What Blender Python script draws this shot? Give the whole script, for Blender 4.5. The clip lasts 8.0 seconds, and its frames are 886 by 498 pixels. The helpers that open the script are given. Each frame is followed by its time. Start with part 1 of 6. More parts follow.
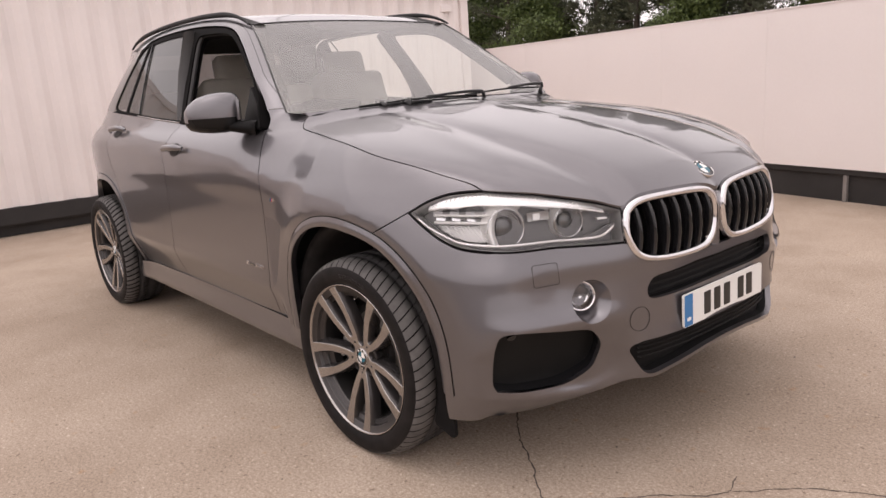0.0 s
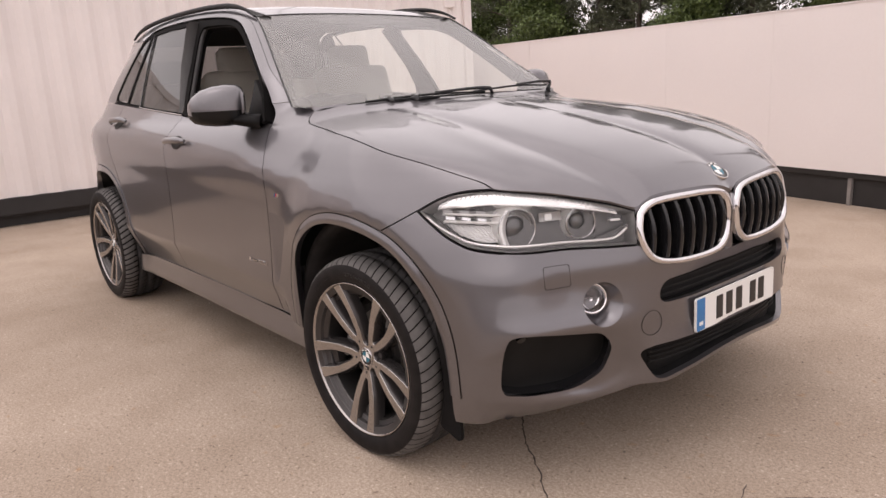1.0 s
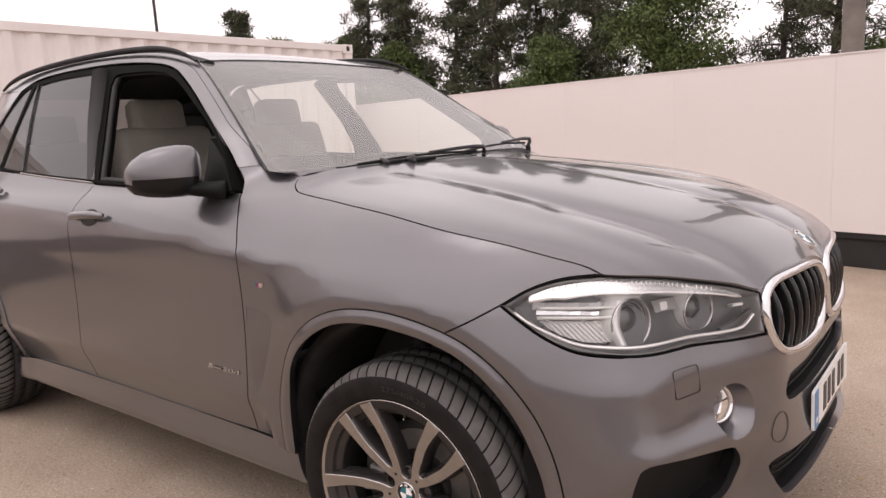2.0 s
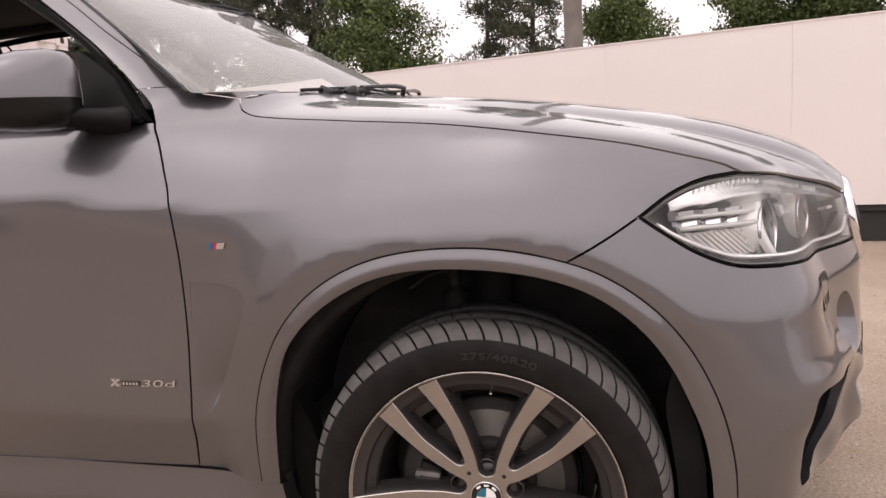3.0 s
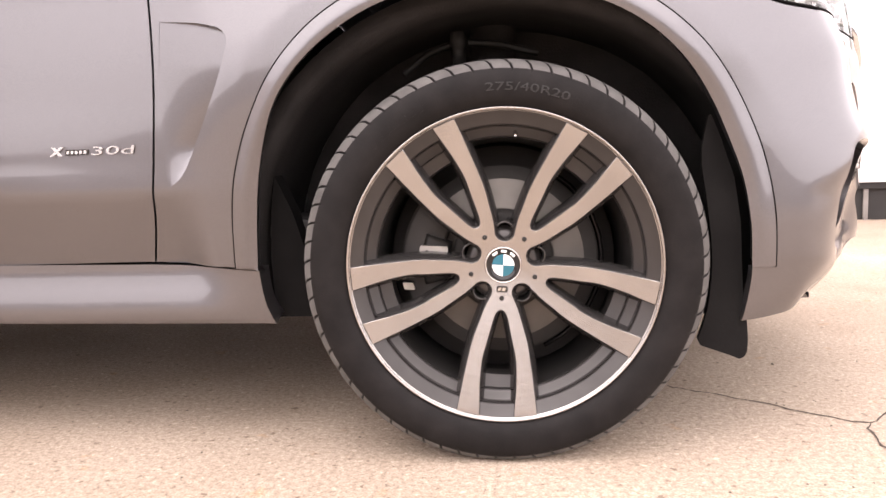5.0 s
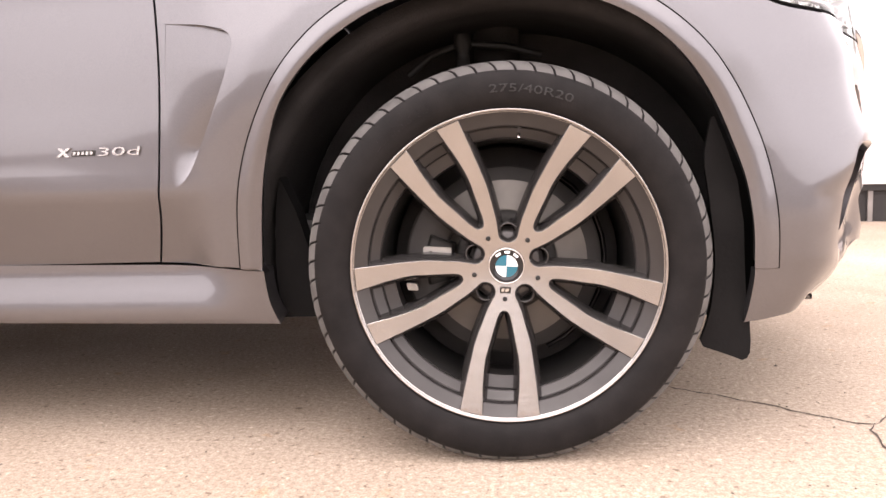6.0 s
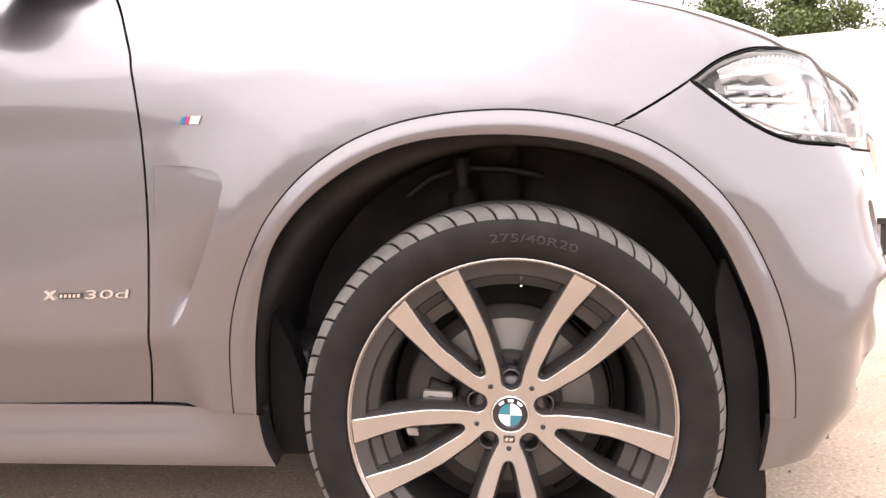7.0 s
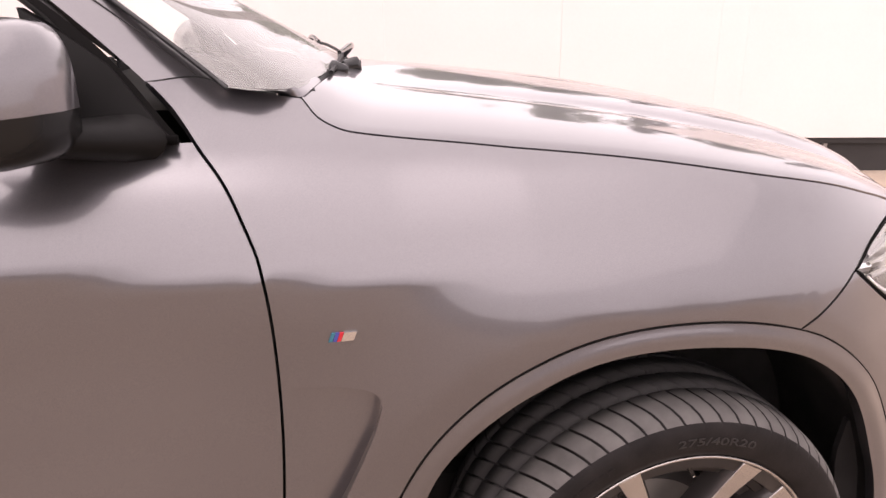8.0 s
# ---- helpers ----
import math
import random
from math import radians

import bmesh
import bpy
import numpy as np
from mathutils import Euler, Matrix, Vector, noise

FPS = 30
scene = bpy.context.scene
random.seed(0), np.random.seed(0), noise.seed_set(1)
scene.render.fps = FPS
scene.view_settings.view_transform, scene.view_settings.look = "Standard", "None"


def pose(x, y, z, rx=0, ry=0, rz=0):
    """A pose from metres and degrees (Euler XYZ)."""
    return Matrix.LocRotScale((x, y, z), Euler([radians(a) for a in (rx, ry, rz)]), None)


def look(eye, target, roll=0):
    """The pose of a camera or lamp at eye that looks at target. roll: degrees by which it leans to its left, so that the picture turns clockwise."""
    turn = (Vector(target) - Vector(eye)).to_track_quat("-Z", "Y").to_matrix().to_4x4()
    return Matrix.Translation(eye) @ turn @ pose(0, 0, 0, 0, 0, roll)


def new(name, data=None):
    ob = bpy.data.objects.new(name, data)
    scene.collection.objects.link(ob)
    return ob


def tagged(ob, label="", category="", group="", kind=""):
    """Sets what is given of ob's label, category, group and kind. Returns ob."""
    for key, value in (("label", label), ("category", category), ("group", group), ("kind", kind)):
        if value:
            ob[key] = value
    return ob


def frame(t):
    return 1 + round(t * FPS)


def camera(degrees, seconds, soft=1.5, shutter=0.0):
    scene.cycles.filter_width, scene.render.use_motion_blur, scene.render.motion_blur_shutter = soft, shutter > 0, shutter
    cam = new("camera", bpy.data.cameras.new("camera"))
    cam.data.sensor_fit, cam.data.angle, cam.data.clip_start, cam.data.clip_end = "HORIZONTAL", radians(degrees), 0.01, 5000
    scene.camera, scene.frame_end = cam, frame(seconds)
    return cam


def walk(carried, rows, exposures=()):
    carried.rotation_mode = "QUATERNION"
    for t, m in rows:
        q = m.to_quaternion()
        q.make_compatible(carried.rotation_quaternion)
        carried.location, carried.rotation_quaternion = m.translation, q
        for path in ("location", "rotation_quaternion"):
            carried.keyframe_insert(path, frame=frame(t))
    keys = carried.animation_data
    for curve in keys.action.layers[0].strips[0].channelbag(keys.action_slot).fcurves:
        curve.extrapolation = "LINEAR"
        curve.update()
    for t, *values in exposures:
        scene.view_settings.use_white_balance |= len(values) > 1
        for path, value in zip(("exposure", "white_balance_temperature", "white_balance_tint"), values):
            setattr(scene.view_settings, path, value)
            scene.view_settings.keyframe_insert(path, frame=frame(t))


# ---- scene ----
cam = camera(63.32, 8.0)

PATH = [
    (0, (2.0921, -2.2672, 1.3075), (0.5912, -1.0262, 0.8525), -4.01),
    (0.5, (2.0881, -2.2614, 1.3024), (0.5875, -1.0205, 0.8459), -3.73),
    (1, (2.0318, -2.2646, 1.3083), (0.5374, -1.0195, 0.8431), -3.10),
    (1.5, (1.7416, -2.2453, 1.3116), (0.3262, -0.8921, 0.9048), -1.91),
    (1.7, (1.5475, -2.2653, 1.3368), (0.1938, -0.8374, 0.9783), -2.46),
    (2.8, (0.4276, -2.3546, 1.1973), (-0.2133, -0.4935, 0.8430), -3.55),
    (3, (0.2955, -2.2782, 1.0911), (-0.2065, -0.3691, 0.7700), -4.11),
    (3.2, (0.2166, -2.2183, 0.9657), (-0.2061, -0.2808, 0.7057), -4.40),
    (3.5, (0.1096, -2.2158, 0.7378), (-0.1847, -0.2462, 0.5530), -3.30),
    (3.8, (0.0495, -2.2262, 0.5756), (-0.2297, -0.2505, 0.4386), -1.50),
    (4, (0.0372, -2.2349, 0.5072), (-0.2049, -0.2532, 0.3886), -2.28),
    (4.5, (0.0405, -2.2399, 0.5359), (-0.1859, -0.2659, 0.3073), -2.03),
    (6, (0.0427, -2.2484, 0.5364), (-0.1965, -0.2754, 0.3125), -1.90),
    (6.5, (0.0437, -2.2436, 0.5282), (-0.1934, -0.2693, 0.3140), -2.31),
    (6.8, (0.0422, -2.2101, 0.5811), (-0.2055, -0.2319, 0.4217), -2.35),
    (7, (0.0494, -2.1706, 0.7738), (-0.1995, -0.1965, 0.5718), -2.56),
    (7.2, (-0.0003, -2.1524, 0.9636), (-0.2083, -0.1886, 0.6468), -2.64),
    (7.5, (-0.1804, -2.0836, 1.1526), (-0.2383, -0.1455, 0.6622), -1.85),
    (7.8, (-0.3830, -1.9743, 1.3421), (-0.2063, -0.0843, 0.7121), -2.44),
    (8, (-0.5693, -1.9044, 1.3205), (-0.2152, -0.0348, 0.7049), -0.59),
]
EXPOSURES = [(t, e, 6800 if t < 7.8 else 6950, 18 if t < 7.8 else 25) for t, e in ((0, 0.05), (1.7, 0.05), (3.0, 0.16), (3.5, 0.44), (4.0, 1.05), (4.5, 1.4), (6.5, 1.42), (7.0, 1.6), (7.5, 1.25), (8.0, 0.72))]
walk(cam, [(t, look(eye, target, roll)) for t, eye, target, roll in PATH], EXPOSURES)

# ---- world and light: a bright overcast sky ----
world = bpy.data.worlds.new("overcast_sky")
scene.world = world
world.use_nodes = True
wn, wl = world.node_tree.nodes, world.node_tree.links
sky = wn.new("ShaderNodeTexSky")
sky.sky_type, sky.sun_disc = "NISHITA", False
sky.sun_elevation, sky.sun_rotation = radians(70), radians(196)
sky.air_density, sky.dust_density = 1.0, 6.0
cloud = wn.new("ShaderNodeTexNoise")
cloud.inputs["Scale"].default_value, cloud.inputs["Detail"].default_value = 1.6, 5
desat = wn.new("ShaderNodeHueSaturation")
desat.inputs["Saturation"].default_value = 0.12
veil = wn.new("ShaderNodeMix")
veil.data_type = "RGBA"
veil.inputs["Factor"].default_value = 0.72
grey = wn.new("ShaderNodeValToRGB")
grey.color_ramp.elements[0].position, grey.color_ramp.elements[0].color = 0.25, (11.1, 10.7, 10.9, 1)
grey.color_ramp.elements[1].position, grey.color_ramp.elements[1].color = 0.75, (12.3, 11.9, 12.0, 1)
wl.new(sky.outputs["Color"], desat.inputs["Color"])
wl.new(cloud.outputs["Fac"], grey.inputs["Fac"])
wl.new(desat.outputs["Color"], veil.inputs["A"])
wl.new(grey.outputs["Color"], veil.inputs["B"])
wl.new(veil.outputs["Result"], wn["Background"].inputs["Color"])
wn["Background"].inputs["Strength"].default_value = 0.125
sun = new("sun", bpy.data.lights.new("sun", "SUN"))
sun.data.energy, sun.data.angle, sun.data.color = 0.7, radians(110), (1.0, 0.96, 0.92)
sun.matrix_world = look((0, 0, 20), (2.0, 7.0, 0))


# ---- materials ----
def mat(name, color, rough=0.5, metal=0.0, vary=0.08, scale=8.0, bump=0.0, bscale=60.0, fine=0.0, fscale=200.0, coat=0.0, spec=0.5):
    """A surface with stains at one scale, grain at another, and a fine relief."""
    m = bpy.data.materials.new(name)
    m.use_nodes = True
    n, l = m.node_tree.nodes, m.node_tree.links
    b = n["Principled BSDF"]
    b.inputs["Roughness"].default_value, b.inputs["Metallic"].default_value = rough, metal
    b.inputs["Coat Weight"].default_value, b.inputs["Coat Roughness"].default_value, b.inputs["Coat IOR"].default_value = coat, 0.05, 1.55
    b.inputs["Specular IOR Level"].default_value = spec
    co = n.new("ShaderNodeTexCoord")
    a, f = n.new("ShaderNodeTexNoise"), n.new("ShaderNodeTexNoise")
    a.inputs["Scale"].default_value, a.inputs["Detail"].default_value = scale, 6
    f.inputs["Scale"].default_value, f.inputs["Detail"].default_value = fscale, 3
    l.new(co.outputs["Object"], a.inputs["Vector"]), l.new(co.outputs["Object"], f.inputs["Vector"])
    r = n.new("ShaderNodeValToRGB")
    r.color_ramp.elements[0].position, r.color_ramp.elements[1].position = 0.3, 0.7
    r.color_ramp.elements[0].color = (*[c * (1 - vary) for c in color], 1)
    r.color_ramp.elements[1].color = (*[min(1, c * (1 + vary)) for c in color], 1)
    l.new(a.outputs["Fac"], r.inputs["Fac"])
    mix = n.new("ShaderNodeMix")
    mix.data_type, mix.blend_type = "RGBA", "OVERLAY"
    mix.inputs["Factor"].default_value = fine
    l.new(r.outputs["Color"], mix.inputs["A"]), l.new(f.outputs["Fac"], mix.inputs["B"])
    l.new(mix.outputs["Result"], b.inputs["Base Color"])
    if bump:
        g, h = n.new("ShaderNodeBump"), n.new("ShaderNodeTexNoise")
        h.inputs["Scale"].default_value, h.inputs["Detail"].default_value = bscale, 5
        l.new(co.outputs["Object"], h.inputs["Vector"]), l.new(h.outputs["Fac"], g.inputs["Height"])
        g.inputs["Strength"].default_value, g.inputs["Distance"].default_value = bump, 0.01
        l.new(g.outputs["Normal"], b.inputs["Normal"])
    return m


PAINT = mat("grey_metallic_paint", (0.152, 0.145, 0.154), 0.31, 0.85, vary=0.03, scale=2, fine=0.55, fscale=1500, coat=0.95)
CHROME = mat("chrome", (0.72, 0.71, 0.72), 0.06, 1.0, vary=0.02)
BLACK = mat("black_plastic", (0.008, 0.008, 0.0083), 0.55, vary=0.15, bump=0.08, bscale=400, spec=0.22)
GLOSS = mat("gloss_black_trim", (0.012, 0.012, 0.013), 0.12, vary=0.1)
WINDOWTRIM = mat("satin_black_window_trim", (0.007, 0.0065, 0.0065), 0.6, vary=0.1, spec=0.03)
MIRRORBLACK = mat("black_mirror_plastic", (0.008, 0.0078, 0.0078), 0.22, vary=0.1, spec=0.22)
MIRRORARM = mat("grained_black_mirror_foot", (0.007, 0.0066, 0.0066), 0.5, vary=0.15, bump=0.05, bscale=500, spec=0.10)
LINER = mat("felt_liner", (0.034, 0.032, 0.032), 0.95, vary=0.3, bump=0.2, bscale=200, spec=0.06)
FLAP = mat("dusty_black_flap", (0.0115, 0.0108, 0.0108), 0.85, vary=0.3, bump=0.1, bscale=120, spec=0.05)
RUBBER = mat("tyre_rubber", (0.0105, 0.0090, 0.0090), 0.62, vary=0.35, scale=22, bump=0.06, bscale=260, fine=0.35, fscale=900, spec=0.16)
TREADEDGE = mat("dusty_tread_shoulder", (0.100, 0.094, 0.091), 0.9, vary=0.25, scale=20, bump=0.1, bscale=250)
TREAD = mat("worn_tread", (0.030, 0.028, 0.028), 0.85, vary=0.2, scale=20, bump=0.1, bscale=250)
ALLOYGREY = mat("grey_painted_alloy", (0.052, 0.048, 0.047), 0.36, 0.5, vary=0.10, scale=20)
# near black, with the shade deep inside the rim put into the colour
BARREL = mat("near_black_metal", (0.012, 0.011, 0.0105), 0.6, 0.2, vary=0.3, scale=14)
SIDETEXT = mat("raised_rubber_lettering", (0.0132, 0.0120, 0.0120), 0.6, vary=0.1)
ALLOYDARK = mat("dark_alloy", (0.064, 0.059, 0.058), 0.26, 0.6, vary=0.12, scale=12)
STEEL = mat("brake_steel", (0.19, 0.172, 0.155), 0.5, 0.5, vary=0.12, scale=20)
CLIPSTEEL = mat("dull_clip_steel", (0.40, 0.385, 0.365), 0.4, 0.7, vary=0.15, scale=40)
IRON = mat("cast_iron", (0.042, 0.038, 0.036), 0.7, 0.3, vary=0.3)
LEATHER = mat("oyster_leather", (0.42, 0.39, 0.34), 0.5, vary=0.06, scale=12, bump=0.1, bscale=260)
CABIN = mat("dark_cabin", (0.030, 0.029, 0.029), 0.7, vary=0.15, bump=0.05, bscale=300)
HEADLINER = mat("headlining", (0.035, 0.034, 0.033), 0.9, vary=0.05)
WHITEWALL = mat("white_painted_hoarding", (0.76, 0.70, 0.68), 0.55, vary=0.025, scale=0.9, fine=0.05, fscale=40)
CONTAINER = mat("white_container_paint", (0.78, 0.72, 0.70), 0.5, vary=0.04, scale=1.3, fine=0.06, fscale=30)
# grey of the added unseen wall, set for its reflection in the paint
ADDEDWALL = mat("added_wall_grey", (0.25, 0.235, 0.22), 0.9, vary=0.12, scale=0.6, bump=0.2, bscale=30)
BASEBLACK = mat("black_base_paint", (0.020, 0.018, 0.018), 0.6, vary=0.3, scale=3)
POSTGREY = mat("grey_steel_leg", (0.25, 0.23, 0.22), 0.5, 0.3, vary=0.2)
PLATE = mat("white_plate", (0.78, 0.78, 0.76), 0.3, vary=0.02)
INK = mat("black_ink", (0.012, 0.012, 0.012), 0.4, vary=0.05)
BLUE = mat("blue_band", (0.02, 0.17, 0.42), 0.3, vary=0.03)
BADGEBLUE = mat("badge_blue", (0.022, 0.13, 0.18), 0.2, vary=0.02)
BADGERED = mat("badge_red", (0.45, 0.02, 0.03), 0.25, vary=0.02)
BADGENAVY = mat("badge_navy", (0.05, 0.06, 0.25), 0.25, vary=0.02)
SILVER = mat("silver_lettering", (0.62, 0.60, 0.59), 0.22, 1.0, vary=0.02)
BROW = mat("bright_lamp_brow", (0.95, 0.94, 0.93), 0.24, 0.85, vary=0.02)
PROJECTOR = mat("projector_glass", (0.09, 0.088, 0.088), 0.05, 0.5, vary=0.1, coat=1.0)
REFLECTOR = mat("lamp_reflector", (0.86, 0.86, 0.87), 0.14, 1.0, vary=0.03)
DRUM = mat("satin_silver_lamp_trim", (0.86, 0.85, 0.83), 0.38, 0.35, vary=0.03)
HOUSING = mat("lamp_housing", (0.135, 0.131, 0.129), 0.30, 0.35, vary=0.1)
SMOKED = mat("satin_grey_lamp_field", (0.44, 0.43, 0.425), 0.28, 0.6, vary=0.12, scale=30)
FLUTED = mat("fluted_lamp_silver", (0.72, 0.71, 0.70), 0.22, 0.9, vary=0.1)
LEDBAR = mat("white_light_guide", (0.95, 0.94, 0.94), 0.25, 0.4, vary=0.02)
BARK = mat("tree_bark", (0.065, 0.050, 0.042), 0.9, vary=0.35, scale=6, bump=0.5, bscale=30)
POLEWOOD = mat("weathered_pole", (0.17, 0.145, 0.13), 0.85, vary=0.2, scale=5, bump=0.2, bscale=40)


def turned_alloy():
    """Bare alloy cut on a lathe: fine rings round the wheel's axle, slightly dulled in patches."""
    m = mat("machined_alloy", (0.395, 0.372, 0.356), 0.25, 0.95, vary=0.10, scale=9, fine=0.12, fscale=500)
    n, l = m.node_tree.nodes, m.node_tree.links
    co, sep, com, g, h = n.new("ShaderNodeTexCoord"), n.new("ShaderNodeSeparateXYZ"), n.new("ShaderNodeCombineXYZ"), n.new("ShaderNodeBump"), n.new("ShaderNodeTexNoise")
    flat, ln = n.new("ShaderNodeCombineXYZ"), n.new("ShaderNodeVectorMath")
    ln.operation = "LENGTH"
    l.new(co.outputs["Object"], sep.inputs["Vector"])
    l.new(sep.outputs["X"], flat.inputs["X"]), l.new(sep.outputs["Z"], flat.inputs["Y"])
    l.new(flat.outputs["Vector"], ln.inputs[0]), l.new(ln.outputs["Value"], com.inputs["X"])
    l.new(com.outputs["Vector"], h.inputs["Vector"])
    h.inputs["Scale"].default_value, h.inputs["Detail"].default_value = 900, 2
    l.new(h.outputs["Fac"], g.inputs["Height"])
    g.inputs["Strength"].default_value, g.inputs["Distance"].default_value = 0.22, 0.001
    l.new(g.outputs["Normal"], n["Principled BSDF"].inputs["Normal"])
    return m


ALLOY = turned_alloy()


def leafmat(name, c):
    m = bpy.data.materials.new(name)
    m.use_nodes = True
    n, l = m.node_tree.nodes, m.node_tree.links
    b = n["Principled BSDF"]
    geo, r = n.new("ShaderNodeNewGeometry"), n.new("ShaderNodeValToRGB")
    r.color_ramp.elements[0].color = (*[v * 0.5 for v in c], 1)
    r.color_ramp.elements[1].color = (c[0] * 1.6, c[1] * 1.45, c[2] * 1.3, 1)
    l.new(geo.outputs["Random Per Island"], r.inputs["Fac"]), l.new(r.outputs["Color"], b.inputs["Base Color"])
    b.inputs["Roughness"].default_value = 0.6
    b.inputs["Transmission Weight"].default_value = 0.0
    b.inputs["Subsurface Weight"].default_value = 0.0
    return m


LEAF = leafmat("broad_leaf", (0.066, 0.102, 0.027))
NEEDLE = leafmat("pine_needle", (0.058, 0.070, 0.040))


def glassmat(name, tint, clear, rough=0.0, dust_haze=0.0):
    """A thin pane: clear share lets light straight through, the rest mirrors by Fresnel."""
    m = bpy.data.materials.new(name)
    m.use_nodes = True
    n, l = m.node_tree.nodes, m.node_tree.links
    out = n["Material Output"]
    n.remove(n["Principled BSDF"])
    t, g, f, x = n.new("ShaderNodeBsdfTransparent"), n.new("ShaderNodeBsdfGlossy"), n.new("ShaderNodeFresnel"), n.new("ShaderNodeMixShader")
    t.inputs["Color"].default_value = (*tint, 1)
    g.inputs["Roughness"].default_value = rough
    f.inputs["IOR"].default_value = clear
    l.new(f.outputs["Fac"], x.inputs["Fac"]), l.new(t.outputs["BSDF"], x.inputs[1]), l.new(g.outputs["BSDF"], x.inputs[2])
    # pale film on the pane: some dust, some sky reflection put into the colour
    if dust_haze:
        d, y = n.new("ShaderNodeBsdfDiffuse"), n.new("ShaderNodeMixShader")
        d.inputs["Color"].default_value = (0.62, 0.61, 0.59, 1)
        y.inputs["Fac"].default_value = dust_haze
        l.new(x.outputs["Shader"], y.inputs[1]), l.new(d.outputs["BSDF"], y.inputs[2])
        x = y
    l.new(x.outputs["Shader"], out.inputs["Surface"])
    return m


SCREEN = glassmat("windscreen_glass", (0.86, 0.91, 0.86), 2.0, dust_haze=0.23)
TINTED = glassmat("privacy_glass", (0.26, 0.255, 0.25), 1.75, dust_haze=0.05)
LENS = glassmat("clear_lens", (0.95, 0.95, 0.95), 1.36)


def groundmat():
    m = bpy.data.materials.new("worn_concrete")
    m.use_nodes = True
    n, l = m.node_tree.nodes, m.node_tree.links
    b = n["Principled BSDF"]
    co = n.new("ShaderNodeTexCoord")

    def noisy(scale, detail, lo, hi, c0, c1):
        t, r = n.new("ShaderNodeTexNoise"), n.new("ShaderNodeValToRGB")
        t.inputs["Scale"].default_value, t.inputs["Detail"].default_value = scale, detail
        l.new(co.outputs["Object"], t.inputs["Vector"]), l.new(t.outputs["Fac"], r.inputs["Fac"])
        r.color_ramp.elements[0].position, r.color_ramp.elements[0].color = lo, (*c0, 1)
        r.color_ramp.elements[1].position, r.color_ramp.elements[1].color = hi, (*c1, 1)
        return r

    def times(x, y, k):
        q = n.new("ShaderNodeMix")
        q.data_type, q.blend_type = "RGBA", "MULTIPLY"
        q.inputs["Factor"].default_value = k
        l.new(x, q.inputs["A"]), l.new(y, q.inputs["B"])
        return q.outputs["Result"]
    big = noisy(0.5, 4, 0.34, 0.66, (0.402, 0.318, 0.246), (0.548, 0.452, 0.364))
    mid = noisy(3.2, 8, 0.34, 0.60, (0.86, 0.84, 0.815), (1, 1, 1))
    pebble = noisy(95, 3, 0.38, 0.60, (0.60, 0.56, 0.53), (1.0, 1.0, 1.0))
    grit = noisy(250, 2, 0.36, 0.60, (0.50, 0.47, 0.45), (1.0, 1.0, 1.0))
    speck = noisy(46, 4, 0.30, 0.37, (0.40, 0.35, 0.31), (1, 1, 1))
    rust = noisy(13, 5, 0.66, 0.74, (1, 1, 1), (0.98, 0.80, 0.62))
    pale = noisy(60, 3, 0.62, 0.70, (0, 0, 0), (0.16, 0.14, 0.12))
    c = big.outputs["Color"]
    for layer, k in ((mid, 0.75), (pebble, 0.62), (grit, 0.6), (speck, 0.75), (rust, 0.8)):
        c = times(c, layer.outputs["Color"], k)
    lift = n.new("ShaderNodeMix")
    lift.data_type, lift.blend_type = "RGBA", "ADD"
    lift.inputs["Factor"].default_value = 1.0
    l.new(c, lift.inputs["A"]), l.new(pale.outputs["Color"], lift.inputs["B"])
    c = lift.outputs["Result"]
    l.new(c, b.inputs["Base Color"])
    b.inputs["Roughness"].default_value = 0.88
    g, h = n.new("ShaderNodeBump"), n.new("ShaderNodeTexNoise")
    h.inputs["Scale"].default_value, h.inputs["Detail"].default_value = 120, 4
    l.new(co.outputs["Object"], h.inputs["Vector"]), l.new(h.outputs["Fac"], g.inputs["Height"])
    g.inputs["Strength"].default_value, g.inputs["Distance"].default_value = 0.35, 0.004
    l.new(g.outputs["Normal"], b.inputs["Normal"])
    return m


CONCRETE = groundmat()
GRIT = mat("loose_grit", (0.16, 0.13, 0.105), 0.9, vary=0.5, scale=3)
CRACK = mat("crack_shadow", (0.07, 0.052, 0.042), 0.95, vary=0.3, scale=30)


# ---- mesh helpers ----
def thing(name, label, category, group="", kind="", at=(0, 0, 0)):
    ob = new(name)
    ob.empty_display_size = 0.1
    ob.location = at
    return tagged(ob, label, category, group, kind)


def raw(name, V, F, material, parent=None, label="", normals=None, smooth=True, mats=None):
    me = bpy.data.meshes.new(name)
    me.from_pydata([tuple(float(c) for c in v) for v in V], [], [tuple(int(i) for i in f) for f in F])
    for m in (material if isinstance(material, (list, tuple)) else [material]):
        me.materials.append(m)
    if mats is not None:
        me.polygons.foreach_set("material_index", [int(i) for i in mats])
    if smooth:
        me.polygons.foreach_set("use_smooth", [True] * len(me.polygons))
    if normals is not None:
        me.normals_split_custom_set_from_vertices([tuple(float(c) for c in v) for v in normals])
    me.update()
    ob = new(name, me)
    if parent:
        ob.parent = parent
    if label:
        ob["label"] = label
    return ob


def part(name, bm, material, parent, label="", smooth=False):
    me = bpy.data.meshes.new(name)
    bm.to_mesh(me)
    bm.free()
    me.materials.append(material)
    if smooth:
        me.polygons.foreach_set("use_smooth", [True] * len(me.polygons))
    ob = new(name, me)
    ob.parent = parent
    if label:
        ob["label"] = label
    return ob


